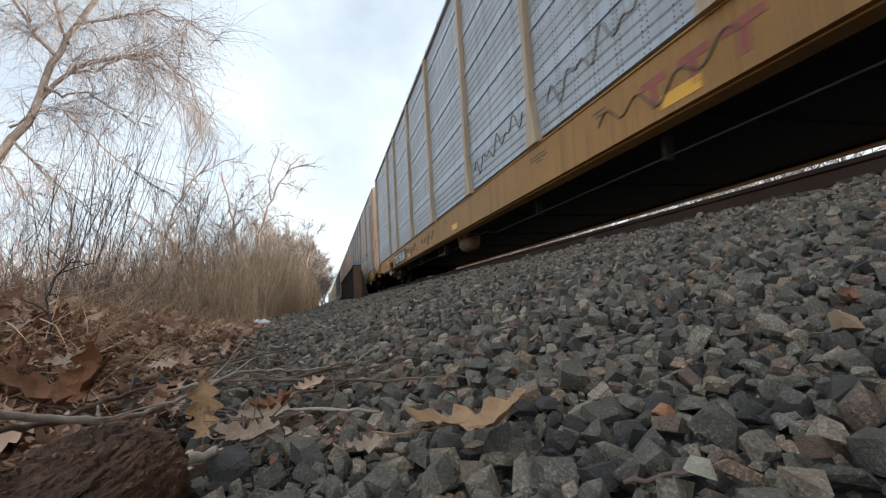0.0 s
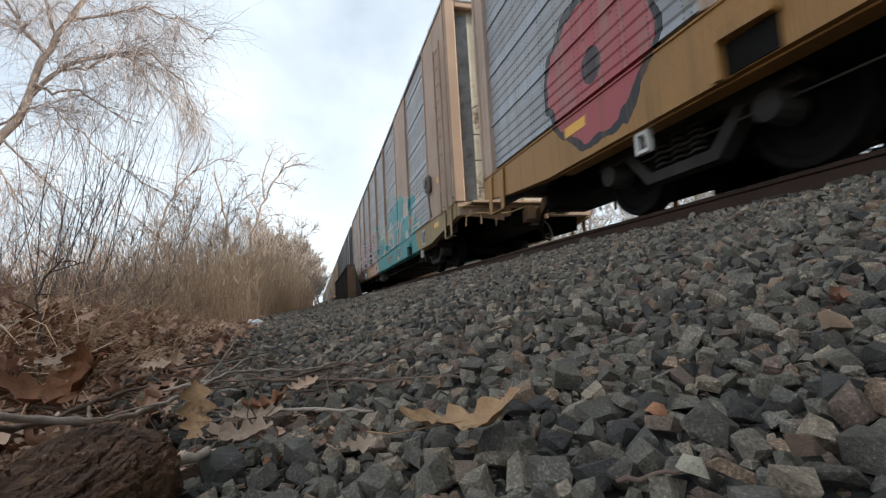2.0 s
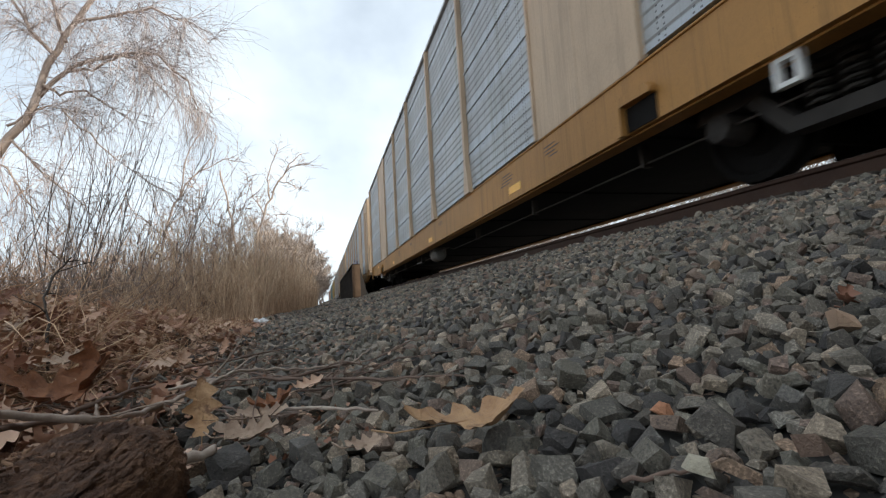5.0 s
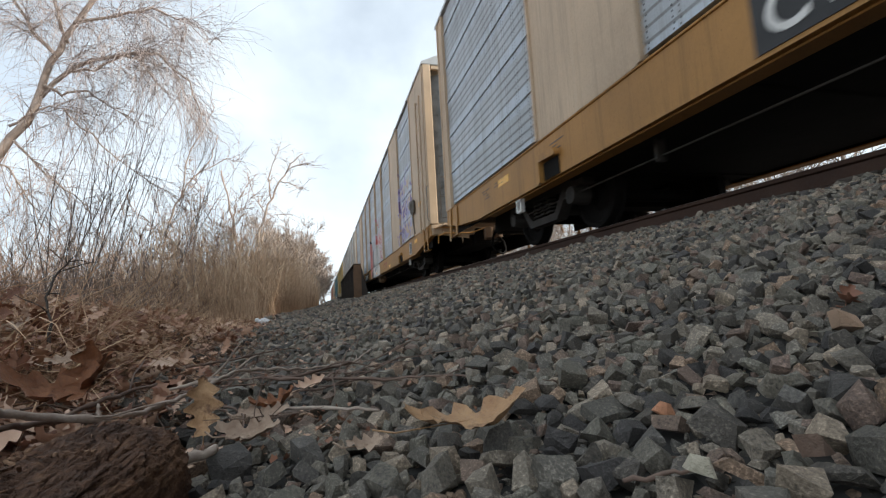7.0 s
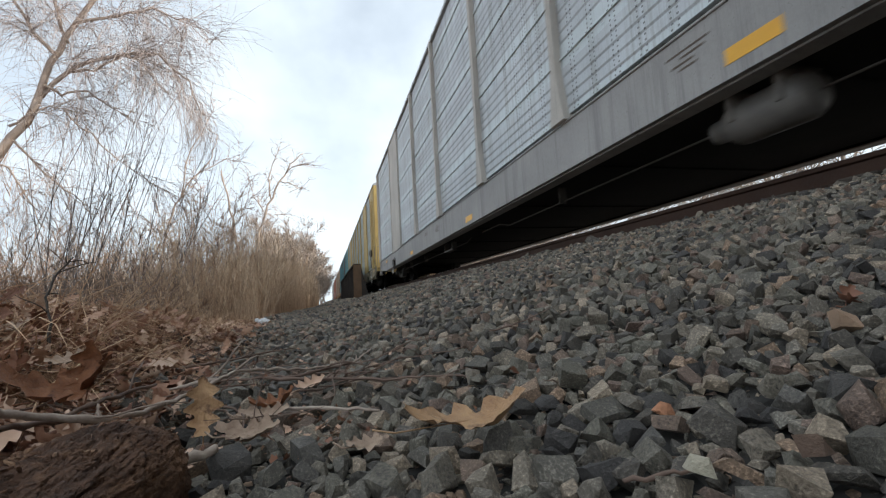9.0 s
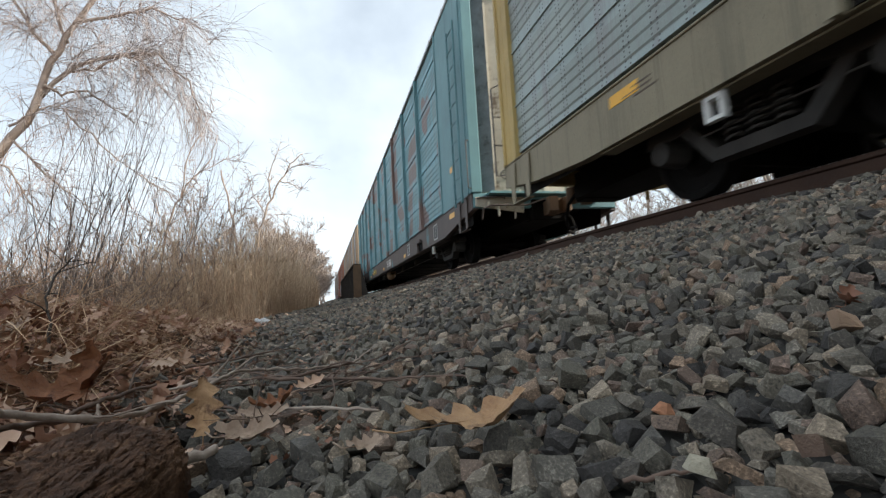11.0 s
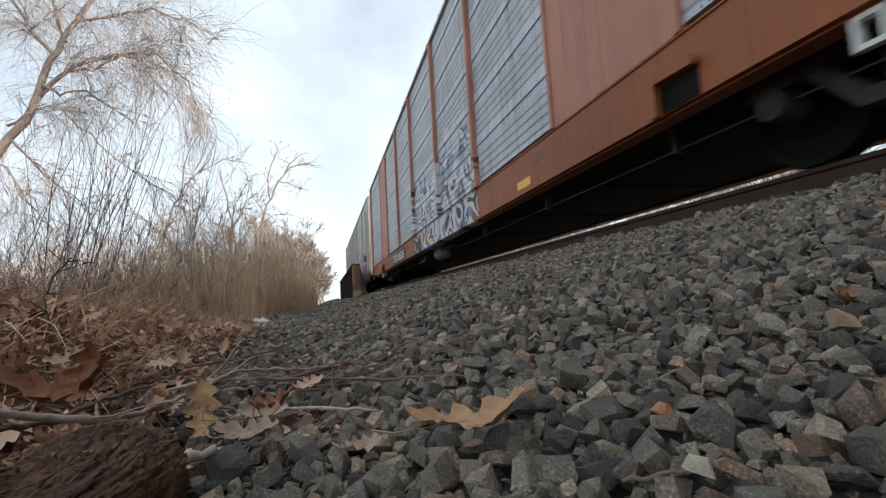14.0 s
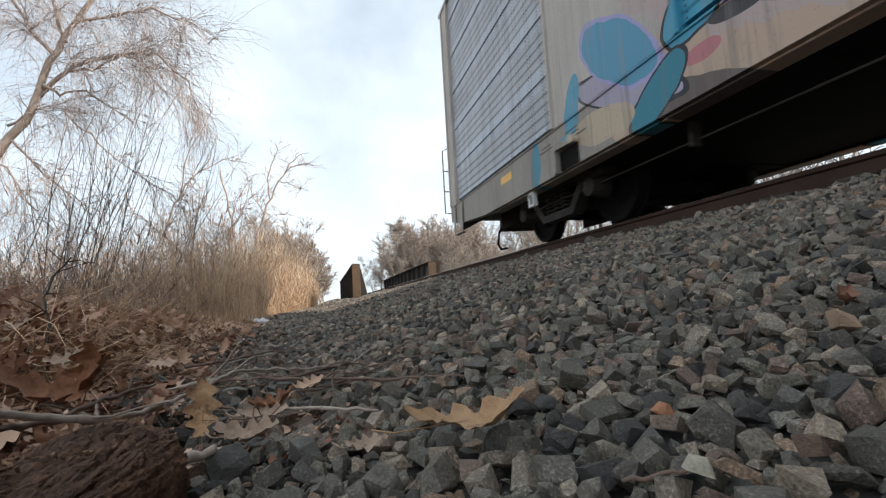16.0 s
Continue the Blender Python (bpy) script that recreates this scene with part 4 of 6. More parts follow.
single_leaf("dry russet leaf caught in the twigs", -0.06, 0.93, 0.040, 0.06, 0.8, 20, M_LEAF, 14, (25, -10))
single_leaf("pale yellow dry leaf between the stones", 0.02, 0.555, 0.036, 0.050, 0.4, 5, M_PALELEAF, 9, (25, 0))
single_leaf("russet dry leaf between the stones", 0.675, 0.455, 0.160, 0.055, 0.9, 30, M_LEAF, 10, (30, -15))


def twig(label, line, r0, r1, seed, spurs=3):
    r, s = random.Random(seed), Shape()
    pts = []
    for a, b in zip(line, line[1:]):
        for q in range(4):
            pts.append(Vector(a).lerp(Vector(b), q / 4) + Vector((r.gauss(0, 0.0014), r.gauss(0, 0.0014), r.gauss(0, 0.0012))))
    pts.append(Vector(line[-1]))
    n = len(pts)
    s.tube(pts, [(r0 + (r1 - r0) * i / (n - 1)) * (1.28 if i % 8 == 3 else r.uniform(0.86, 1.06)) for i in range(n)], 8)
    for _ in range(spurs):
        b, d = along(pts, r.uniform(0.15, 0.95))
        sp, _ = branch_path(b, d + Vector((r.gauss(0, 0.8), r.gauss(0, 0.8), r.uniform(-0.1, 0.7))), r.uniform(0.03, 0.14), 4, 0.15, -0.1, r)
        s.tube(sp, [r1, r1 * 0.9, r1 * 0.8, r1 * 0.6, r1 * 0.4], 5)
    return tagged(new("twig", s.mesh("twig", M_STICK if "grey" in label or "pale" in label else M_BROWNSTICK, True)), label, "twig", "fallen twigs")


LONG = "long grey fallen twig lying over the leaves"
twig(LONG, [(-0.351, 0.576, 0.114), (-0.338, 0.605, 0.103), (-0.323, 0.634, 0.092), (-0.275, 0.675, 0.073), (-0.253, 0.725, 0.065), (-0.234, 0.775, 0.069), (-0.205, 0.846, 0.069), (-0.185, 0.893, 0.080),
            (-0.164, 0.929, 0.088), (-0.117, 0.986, 0.078), (-0.043, 1.041, 0.067), (0.055, 1.09, 0.061), (0.085, 1.14, 0.073), (0.111, 1.189, 0.082)], 0.0050, 0.0018, 71, 4)
twig("short grey side twig of a fallen branch", [(-0.185, 0.893, 0.080), (-0.226, 0.894, 0.078), (-0.264, 0.903, 0.069)], 0.0040, 0.0025, 76, 1)
twig("short grey side twig of a fallen branch", [(-0.234, 0.775, 0.069), (-0.228, 0.780, 0.056), (-0.225, 0.784, 0.046)], 0.0022, 0.0012, 77, 0)
twig("short grey side twig of a fallen branch", [(-0.275, 0.675, 0.073), (-0.278, 0.679, 0.083), (-0.280, 0.682, 0.092)], 0.0024, 0.0018, 78, 0)
twig("dark brown twig under the long branch", [(-0.338, 0.714, 0.073), (-0.317, 0.768, 0.079), (-0.301, 0.84, 0.082), (-0.284, 0.899, 0.081)], 0.0036, 0.0022, 79, 2)
twig("dark brown twig under the long branch", [(-0.334, 0.582, 0.090), (-0.331, 0.651, 0.080), (-0.323, 0.72, 0.069)], 0.0040, 0.0030, 80, 1)
twig("thin brown twig lying across the stones", [(-0.117, 0.983, 0.062), (-0.063, 0.987, 0.056), (0.024, 0.963, 0.050), (0.11, 0.925, 0.046), (0.195, 0.891, 0.050), (0.251, 0.846, 0.052), (0.274, 0.784, 0.050), (0.291, 0.723, 0.052)], 0.0034, 0.0016, 72, 7)
twig("thin straight pale twig on the stones", [(-0.064, 0.779, 0.042), (0.017, 0.728, 0.044), (0.072, 0.673, 0.046)], 0.0028, 0.0022, 73, 0)
twig("thin brown twig lying across the stones", [(-0.096, 0.985, 0.057), (-0.008, 1.04, 0.060), (0.055, 1.089, 0.064)], 0.0034, 0.0020, 81, 3)
twig("thin brown twig lying across the stones", [(0.279, 0.689, 0.058), (0.309, 0.632, 0.062), (0.366, 0.602, 0.066), (0.381, 0.594, 0.07)], 0.0020, 0.0012, 82, 2)
twig("thin brown twig bent down to the leaves", [(-0.197, 0.847, 0.067), (-0.16, 0.81, 0.050), (-0.125, 0.772, 0.040)], 0.0024, 0.0016, 83, 1)
twig("thin brown twig lying across the stones", [(-0.304, 1.155, 0.079), (-0.253, 1.218, 0.079), (-0.094, 1.491, 0.074)], 0.0036, 0.0020, 84, 4)
twig("short broken stick among the stones", [(0.224, 0.331, 0.048), (0.253, 0.314, 0.054), (0.275, 0.297, 0.062)], 0.0022, 0.0014, 74, 0)
twig("upright dark thorny twig in the straw", [(-0.528, 1.076, 0.10), (-0.537, 1.095, 0.197), (-0.558, 1.117, 0.25), (-0.564, 1.169, 0.30), (-0.55, 1.2, 0.34)], 0.0030, 0.0015, 85, 5).data.materials[0] = M_TIE
twig("pale broken stub beside the log", [(-0.155, 0.56, 0.040), (-0.135, 0.57, 0.044), (-0.12, 0.575, 0.048)], 0.0052, 0.0050, 86, 0)
for i, (x0, y0, x1, y1, lift) in enumerate(((-0.30, 1.02, 0.16, 1.20, 0.05), (-0.22, 1.22, 0.20, 1.05, 0.055), (-0.10, 1.00, 0.34, 1.10, 0.06), (-0.36, 0.92, -0.02, 1.18, 0.05),
                                           (-0.42, 0.80, -0.22, 1.02, 0.05), (-0.05, 1.35, 0.42, 1.26, 0.06), (-0.46, 0.72, -0.30, 0.98, 0.06), (-0.18, 0.84, -0.06, 0.68, 0.045))):
    line = []
    for q in range(6):
        px, py = x0 + (x1 - x0) * q / 5, y0 + (y1 - y0) * q / 5 + 0.02 * math.sin(q * 1.7 + i)
        line.append((px, py, height(px, py) + lift * (0.7 + 0.3 * math.sin(q * 1.3 + 2 * i))))
    twig("thin bent twig lying across stones and leaves", line, 0.0020, 0.0010, 300 + i, 6)
r = random.Random(75)
for i in range(46):
    y = 0.95 + 2.4 * r.random() ** 1.4
    x = r.gauss(-0.22 - 0.12 * y, 0.20 + 0.05 * y)
    a = r.gauss(0.15, 0.6)
    line, px, py = [], x, y
    for q in range(4):
        line.append((px, py, height(px, py) + (0.034 if px > -0.2 else 0.016) + r.uniform(0, 0.012)))
        a += r.gauss(0, 0.25)
        px, py = px + math.cos(a) * r.uniform(0.03, 0.10), py + math.sin(a) * r.uniform(0.03, 0.10)
    twig("thin fallen twig on the soil and stones", line, r.uniform(0.0012, 0.0026), 0.001, 100 + i, 3)


def clod():
    s = Shape()
    n, mseg = 130, 200
    for i in range(n + 1):
        b = -math.pi / 2 + math.pi * i / n
        for j in range(mseg):
            a = 2 * math.pi * j / mseg
            cb, sb, ca, sa = (math.copysign(abs(q) ** 0.55, q) for q in (math.cos(b), math.sin(b), math.cos(a), math.sin(a)))
            p = Vector((0.105 * cb * ca, 0.062 * cb * sa, 0.052 * sb))
            grain = Vector((p.x * 22, p.y * 90, p.z * 90))
            crack = max(0.0, 1 - 14 * abs(noise.noise(Vector((p.x * 16 + p.y * 30, p.y * 40 - p.x * 20, p.z * 34)))))
            fine = max(0.0, 1 - 8 * abs(noise.noise(Vector((p.x * 40 + p.z * 60, p.y * 110, p.z * 110)))))
            k = 1 + 0.10 * noise.noise(p * 14) + 0.05 * noise.noise(grain) + 0.045 * noise.noise(p * 90) + 0.035 * noise.noise(p * 220) - 0.10 * crack - 0.035 * fine
            s.v.append(tuple(p * k))
    for i in range(n):
        s.f += [(i * mseg + j, i * mseg + (j + 1) % mseg, (i + 1) * mseg + (j + 1) % mseg, (i + 1) * mseg + j) for j in range(mseg)]
    ob = tagged(new("rotten_log", s.mesh("rotten_log", M_LOG)), "dark rotten log end with crumbling bark in the soil", "log")
    ob.matrix_basis = pose(-0.226, 0.495, 0.026, 14, -15, 60)
    r, crumbs = random.Random(90), Shape()
    for _ in range(1100):
        f, w = r.random(), r.gauss(0, 0.022)
        x, y = -0.305 + 0.085 * f + w, 0.45 + 0.11 * f + r.gauss(0, 0.02)
        q = r.uniform(0.0015, 0.0055)
        m = Matrix.LocRotScale((x, y, 0.066 + 0.014 * f + r.uniform(-0.012, 0.012) - 0.3 * abs(w)), Euler((r.gauss(0, 0.5), r.gauss(0, 0.5), r.uniform(0, 6.28))), (q * 1.6, q * 0.7, q * 0.5))
        pts, faces = STONES[r.randrange(60)]
        crumbs.add([m @ Vector(p) for p in pts], faces)
    tagged(new("wood_crumbs", crumbs.mesh("wood_crumbs", M_CRUMB)), "orange-brown crumbs of rotten wood beside the log", "", "", "stuff")
    board = Shape()
    for i in range(6):
        board.tube([(-0.675 + 0.004 * i, 2.19 - 0.02 * i, 0.15 - 0.012 * i), (-0.62, 2.15 - 0.015 * i, 0.118 - 0.012 * i), (-0.545 + 0.003 * i, 2.12 - 0.01 * i, 0.085 - 0.010 * i)], [0.012, 0.015, 0.009], 6)
    tagged(new("broken_branch", board.mesh("broken_branch", M_TIE, True)), "dark broken wedge of rotten wood in the straw", "branch")


clod()
bag = Shape()
for i in range(7):
    bag.lathe((0.02 * i, 0.012 * math.sin(i * 2.1), 0.012 * math.cos(i * 1.7)), "x", [(-0.03, 0.004), (-0.02, 0.022), (0.0, 0.03), (0.02, 0.02), (0.03, 0.003)], 7)
tagged(new("plastic_litter", bag.mesh("plastic_litter", M_LITTER)), "crumpled white plastic litter on the stones", "litter").matrix_basis = pose(-0.80, 5.95, 0.05)


# ---- the train ----
LENGTH, PITCH_CAR, SPEED = 27.10, 28.61, 22.3
LAST_REAR = 9.13  # where the last car's rear stands at 16 s
SILVER, DULL = (0.44, 0.47, 0.50), (0.33, 0.34, 0.345)
BEIGE, YELLOW = (0.54, 0.40, 0.27), (0.60, 0.29, 0.065)
GRIME = (0.24, 0.225, 0.205)
BLK, WHT = (0.02, 0.02, 0.025), (0.62, 0.62, 0.62)
BLUE, LIME, PURP, TEAL, PINK, GREEN = (0.03, 0.14, 0.42), (0.42, 0.50, 0.06), (0.13, 0.07, 0.24), (0.03, 0.33, 0.34), (0.60, 0.24, 0.28), (0.05, 0.32, 0.12)
LAV, SKYB, TAN = (0.36, 0.34, 0.58), (0.06, 0.33, 0.50), (0.52, 0.38, 0.27)

# Seen from the last car forwards: sill, panels, posts, painted fields, number, its lettering's material
CARS = [
    dict(sill=(0.50, 0.45, 0.39), panel=SILVER, post=(0.50, 0.46, 0.41), text="UCRY 1023", text_y=19.6, text_w=1.75, bare=True, label="white-grey autorack rail car with purple and blue graffiti",
         art=[(3.0, 13.8, 0.4, 2.3, 1.5, 3.1, [GREEN, PINK, (0.5, 0.45, 0.5), PURP, PINK, GREEN, (0.5, 0.5, 0.5)]), (5.0, 14.5, 0.4, 1.15, 1.6, 5.2, [PURP, (0.08, 0.05, 0.15), PINK, PURP, SKYB])],
         blobs=[(20.2, 0.85, 1.6, 0.45, 0, (0.50, 0.36, 0.27), None), (19.0, 1.6, 2.2, 1.0, 10, (0.46, 0.36, 0.34), None), (20.45, 0.55, 0.75, 0.16, 20, (0.10, 0.075, 0.07), None), (19.9, 0.98, 0.75, 0.07, 32, (0.19, 0.12, 0.28), None),
                (20.45, 0.88, 0.16, 0.07, 0, (0.48, 0.17, 0.19), None), (20.45, 1.26, 0.33, 0.20, -20, (0.06, 0.33, 0.48), BLK), (20.15, 1.02, 0.22, 0.06, 10, BLK, None), (21.35, 1.02, 0.75, 0.16, 24, (0.40, 0.36, 0.46), BLK),
                (21.35, 1.40, 0.62, 0.26, 40, (0.08, 0.30, 0.44), LAV), (20.92, 0.78, 0.36, 0.16, -32, (0.03, 0.22, 0.30), BLK), (21.7, 0.82, 0.50, 0.17, 8, (0.50, 0.40, 0.29), None), (22.15, 1.20, 0.14, 0.35, 20, (0.07, 0.32, 0.46), None),
                (23.1, 0.83, 0.13, 0.30, 10, (0.04, 0.26, 0.36), None), (18.2, 1.1, 0.8, 0.35, -20, (0.07, 0.30, 0.44), BLK), (17.0, 0.9, 0.7, 0.30, 25, PURP, BLK)]),
    dict(sill=(0.46, 0.125, 0.03), panel=SILVER, post=(0.47, 0.205, 0.135), text="TTGX 696226", label="orange autorack rail car with silver panels and white graffiti",
         art=[(2.0, 4.6, 1.3, 2.6, 2.2, 1.1, [WHT, BLK, (0.3, 0.3, 0.33), BLK, WHT]), (9.8, 15.4, 0.2, 2.4, 1.2, 2.4, [WHT, BLK, (0.2, 0.24, 0.4), WHT, WHT, BLK, WHT])]),
    dict(sill=YELLOW, panel=SILVER, post=BEIGE, text="CTTX 695072", label="yellow autorack rail car with silver panels", logo=9.6,
         art=[(2.2, 4.2, 1.4, 2.8, 2.0, 9.0, [(0.28, 0.3, 0.33), BLK, (0.4, 0.4, 0.42), (0.3, 0.3, 0.33)])]),
    dict(sill=(0.155, 0.115, 0.10), sillpatch=((0.12, 0.29, 0.31), 0.35, 0.60), panel=(0.15, 0.33, 0.37), post=(0.15, 0.31, 0.34), postpatch=((0.20, 0.13, 0.11), 0.6, 0.56), text="SP 516854", text_y=12.0, text_w=1.7, bare=True, dense=True, label="teal autorack rail car with brown sill and rust patches", words="CUSHION-CAR",
         patch=((0.19, 0.135, 0.12), 0.62, 0.545)),
    dict(sill=(0.40, 0.34, 0.22), panel=(0.30, 0.35, 0.33), post=(0.50, 0.36, 0.13), text="TTGX 981432", bars=True, label="weathered grey-green autorack rail car with yellow ends"),
    dict(sill=(0.52, 0.50, 0.48), panel=(0.54, 0.575, 0.60), post=(0.50, 0.46, 0.41), text="", bars=True, tank=7.3, label="white autorack rail car with pale silver panels"),
    dict(sill=YELLOW, panel=SILVER, post=BEIGE, text="TTGX 695867", text_y=19.2, text_w=2.2, label="yellow autorack rail car with red and white graffiti", logo=9.4,
         art=[(2.3, 4.6, 0.9, 3.2, 1.6, 4.0, [PURP, LAV, BEIGE, PURP]), (9.8, 12.0, 1.0, 3.0, 1.6, 2.2, [PINK, (0.5, 0.1, 0.08), WHT, PINK])],
         blobs=[(22.0, 0.95, 1.4, 0.6, 0, (0.03, 0.028, 0.033), None), (22.6, 1.25, 0.45, 0.16, 10, (0.55, 0.53, 0.50), None), (14.9, 1.6, 0.55, 1.1, -20, (0.58, 0.25, 0.23), BLK), (15.1, 0.85, 0.42, 0.35, 20, (0.60, 0.27, 0.25), None),
                (14.1, 1.55, 0.42, 0.55, 0, (0.13, 0.13, 0.14), None), (12.9, 0.85, 1.75, 0.42, 0, (0.62, 0.60, 0.57), None), (12.4, 1.5, 1.5, 0.6, 0, (0.56, 0.55, 0.53), None), (14.65, 0.72, 0.40, 0.24, 0, BLK, None),
                (14.2, 0.95, 0.09, 0.10, 0, BLK, None), (13.95, 0.80, 0.05, 0.06, 0, BLK, None), (13.5, 0.70, 0.05, 0.05, 0, BLK, None), (13.2, 0.92, 0.10, 0.10, 0, BLK, None), (13.05, 0.78, 0.05, 0.05, 0, BLK, None), (12.6, 0.98, 0.08, 0.08, 0, BLK, None)]),
    dict(sill=YELLOW, panel=(0.42, 0.45, 0.475), post=BEIGE, text="CTTX 691725", text_y=19.3, label="yellow autorack rail car with lavender graffiti",
         art=[(8.5, 15.0, 0.4, 2.6, 1.2, 1.7, [LAV, (0.05, 0.05, 0.12), LAV, LAV, (0.06, 0.05, 0.14), (0.55, 0.53, 0.7)])]),
    dict(sill=YELLOW, panel=(0.40, 0.42, 0.43), post=BEIGE, text="", bars=True, label="yellow autorack rail car with beige posts"),
    dict(sill=(0.50, 0.38, 0.24), sillpatch=((0.58, 0.30, 0.07), 0.8, 0.56), panel=DULL, post=(0.16, 0.165, 0.17), text="", bars=True, dense=True, blobs=[(11.36, 0.72, 1.5, 0.16, 0, (0.035, 0.04, 0.037), None), (9.83, 0.66, 0.9, 0.2, 0, (0.15, 0.10, 0.06), None), (12.81, 0.85, 0.35, 0.16, 10, (0.10, 0.33, 0.30), None), (12.13, 0.95, 0.28, 0.2, 20, (0.12, 0.36, 0.32), None), (11.38, 0.89, 0.3, 0.17, 10, (0.12, 0.38, 0.34), None), (10.87, 0.94, 0.16, 0.15, 10, (0.13, 0.38, 0.34), None), (10.5, 0.91, 0.2, 0.1, 0, (0.75, 0.36, 0.03), None), (9.95, 0.83, 0.25, 0.12, 0, (0.60, 0.32, 0.07), None)],
         label="dull grey autorack rail car with black end posts", plate=(0.035, 0.037, 0.04), logo=8.2,
         art=[(10.5, 15.5, 0.5, 2.1, 1.6, 3.3, [TEAL, (0.10, 0.42, 0.38), BLK, TEAL, (0.25, 0.26, 0.26)])]),
    dict(sill=(0.50, 0.34, 0.14), panel=(0.36, 0.36, 0.36), post=(0.45, 0.31, 0.22), text="TTGX 692768", text_y=19.3, label="yellow and beige autorack rail car with teal and pink graffiti",
         logo=8.6, sillart=[(3.0, 12.2, 0.0, 2.0, 0.5, 4.4, [TEAL, (0.03, 0.30, 0.31), TEAL]), (12.0, 20.5, 0.55, 2.4, 1.4, 2.9, [PINK, BLK, (0.5, 0.34, 0.14), PINK, (0.5, 0.34, 0.14)])],
         art=[(3.0, 12.2, 0.4, 2.5, 0.9, 4.4, [TEAL, (0.02, 0.22, 0.25), TEAL, (0.45, 0.45, 0.44), BEIGE, TEAL]), (12.0, 20.5, 0.55, 2.4, 1.4, 2.9, [PINK, BLK, WHT, PINK, (0.1, 0.3, 0.2), BLK, PINK])]),
    dict(sill=(0.58, 0.29, 0.08), panel=(0.34, 0.35, 0.365), post=(0.45, 0.33, 0.25), text="TTGX 695263", text_y=19.2, bare=True,
         blobs=[(23.96, 1.48, 0.85, 0.75, 20, (0.42, 0.09, 0.10), BLK), (23.96, 1.48, 0.16, 0.18, 0, BLK, None)], label="autorack rail car covered in blue and lime graffiti",
         art=[(4.0, 12.5, 0.4, 2.6, 1.2, 5.8, [LIME, PURP, (0.5, 0.33, 0.08), SKYB, PURP, LIME, (0.5, 0.3, 0.3)]), (11.5, 20.5, 0.4, 2.9, 0.9, 9.4, [BLUE, LIME, BLK, SKYB, BLUE, LIME, (0.05, 0.06, 0.08)])]),
    dict(sill=YELLOW, panel=SILVER, post=BEIGE, text="TTGX 981580", text_y=20.9, text_w=2.5, label="yellow autorack rail car with silver ribbed panels", logo=6.5, scrawl=True, open=True),
]

BAYS = [(2.1, 4.6), (6.6, 9.3), (9.42, 12.0), (12.12, 14.95), (15.07, 17.7), (17.82, 20.6), (22.6, 26.55)]
POSTS = [9.3, 12.0, 14.95, 17.7]
PLATES = [(0.12, 2.1), (4.6, 6.6), (20.6, 22.6), (26.55, LENGTH - 0.12)]
OPEN_BAYS = BAYS + [(4.72, 6.48), (20.72, 22.48)]
OPEN_POSTS = POSTS + [4.6, 6.48, 20.6, 22.48]
DENSE_BAYS = [(2.1 + 2.33 * i, 2.1 + 2.33 * i + 2.21) for i in range(10)]
DENSE_POSTS = [2.1 + 2.33 * i + 2.21 for i in range(10)]
Z0, Z1, SIDE = 1.185, 5.42, 1.50


def panel_shape(length):
    """One bay's ribbed sheet steel: grooves in groups with flat bands between, drawn out along y."""
    line, z = [(0.0, Z0)], Z0 + 0.06
    row = 0
    while z < Z1 - 0.2:
        band = row % 7
        if band < 4:
            line += [(0.0, z), (0.010, z + 0.005), (0.010, z + 0.018), (0.0, z + 0.040)]
            z += 0.125
        elif band == 4:
            z += 0.10
        elif band == 5:
            line += [(0.0, z), (-0.020, z + 0.003), (-0.018, z + 0.022), (0.0, z + 0.026)]
            z += 0.16
        else:
            z += 0.02
        row += 1
    line.append((0.0, Z1))
    n = len(line)
    s = Shape()
    s.v = [(-SIDE + x, 0, zz) for x, zz in line] + [(-SIDE + x, length, zz) for x, zz in line] + [(-SIDE + 0.05, 0, Z0), (-SIDE + 0.05, 0, Z1), (-SIDE + 0.05, length, Z0), (-SIDE + 0.05, length, Z1)]
    s.f = [(i, i + 1, n + i + 1, n + i) for i in range(n - 1)]
    s.f += [(0, n, 2 * n + 2, 2 * n), (n - 1, 2 * n + 1, 2 * n + 3, 2 * n - 1)]
    return s


def bolts(length):
    s = Shape()
    z = Z0 + 0.06 + 4 * 0.125 + 0.05
    while z < Z1 - 0.25:
        for i in range(int(length / 0.45) + 1):
            y = 0.1 + 0.45 * i
            if y < length - 0.05:
                s.lathe((-SIDE - 0.004, y, z), "x", [(-0.012, 0.010), (0.004, 0.018)], 5)
        z += 4 * 0.125 + 0.28
    return s


shared = {}


def shape_once(key, make, smooth=False):
    if key not in shared:
        shared[key] = make().mesh(key[0], None, smooth)
        shared[key].materials.append(M_BLACK)
    return shared[key]


def put(name, mesh, material, parent, m=None, label=""):
    ob = new(name, mesh)
    ob.parent = parent
    if m is not None:
        ob.matrix_basis = m
    ob.material_slots[0].link = "OBJECT"
    ob.material_slots[0].material = material
    if label:
        ob["label"] = label
    return ob


def post_shape():
    return Shape().slab([(-0.055, Z0 + 0.5), (-0.05, Z1 + 0.02), (0.05, Z1 + 0.02), (0.055, Z0 + 0.55), (0.15, Z0 - 0.062), (-0.15, Z0 - 0.062)], -SIDE - 0.085, -SIDE + 0.04)


def upright(outline, z0, z1):
    """An outline in x and y, drawn up along z."""
    n = len(outline)
    return Shape().add([(x, y, z0) for x, y in outline] + [(x, y, z1) for x, y in outline],
                       [tuple(range(n)), tuple(range(2 * n - 1, n - 1, -1))] + [(i, i + n, (i + 1) % n + n, (i + 1) % n) for i in range(n)])


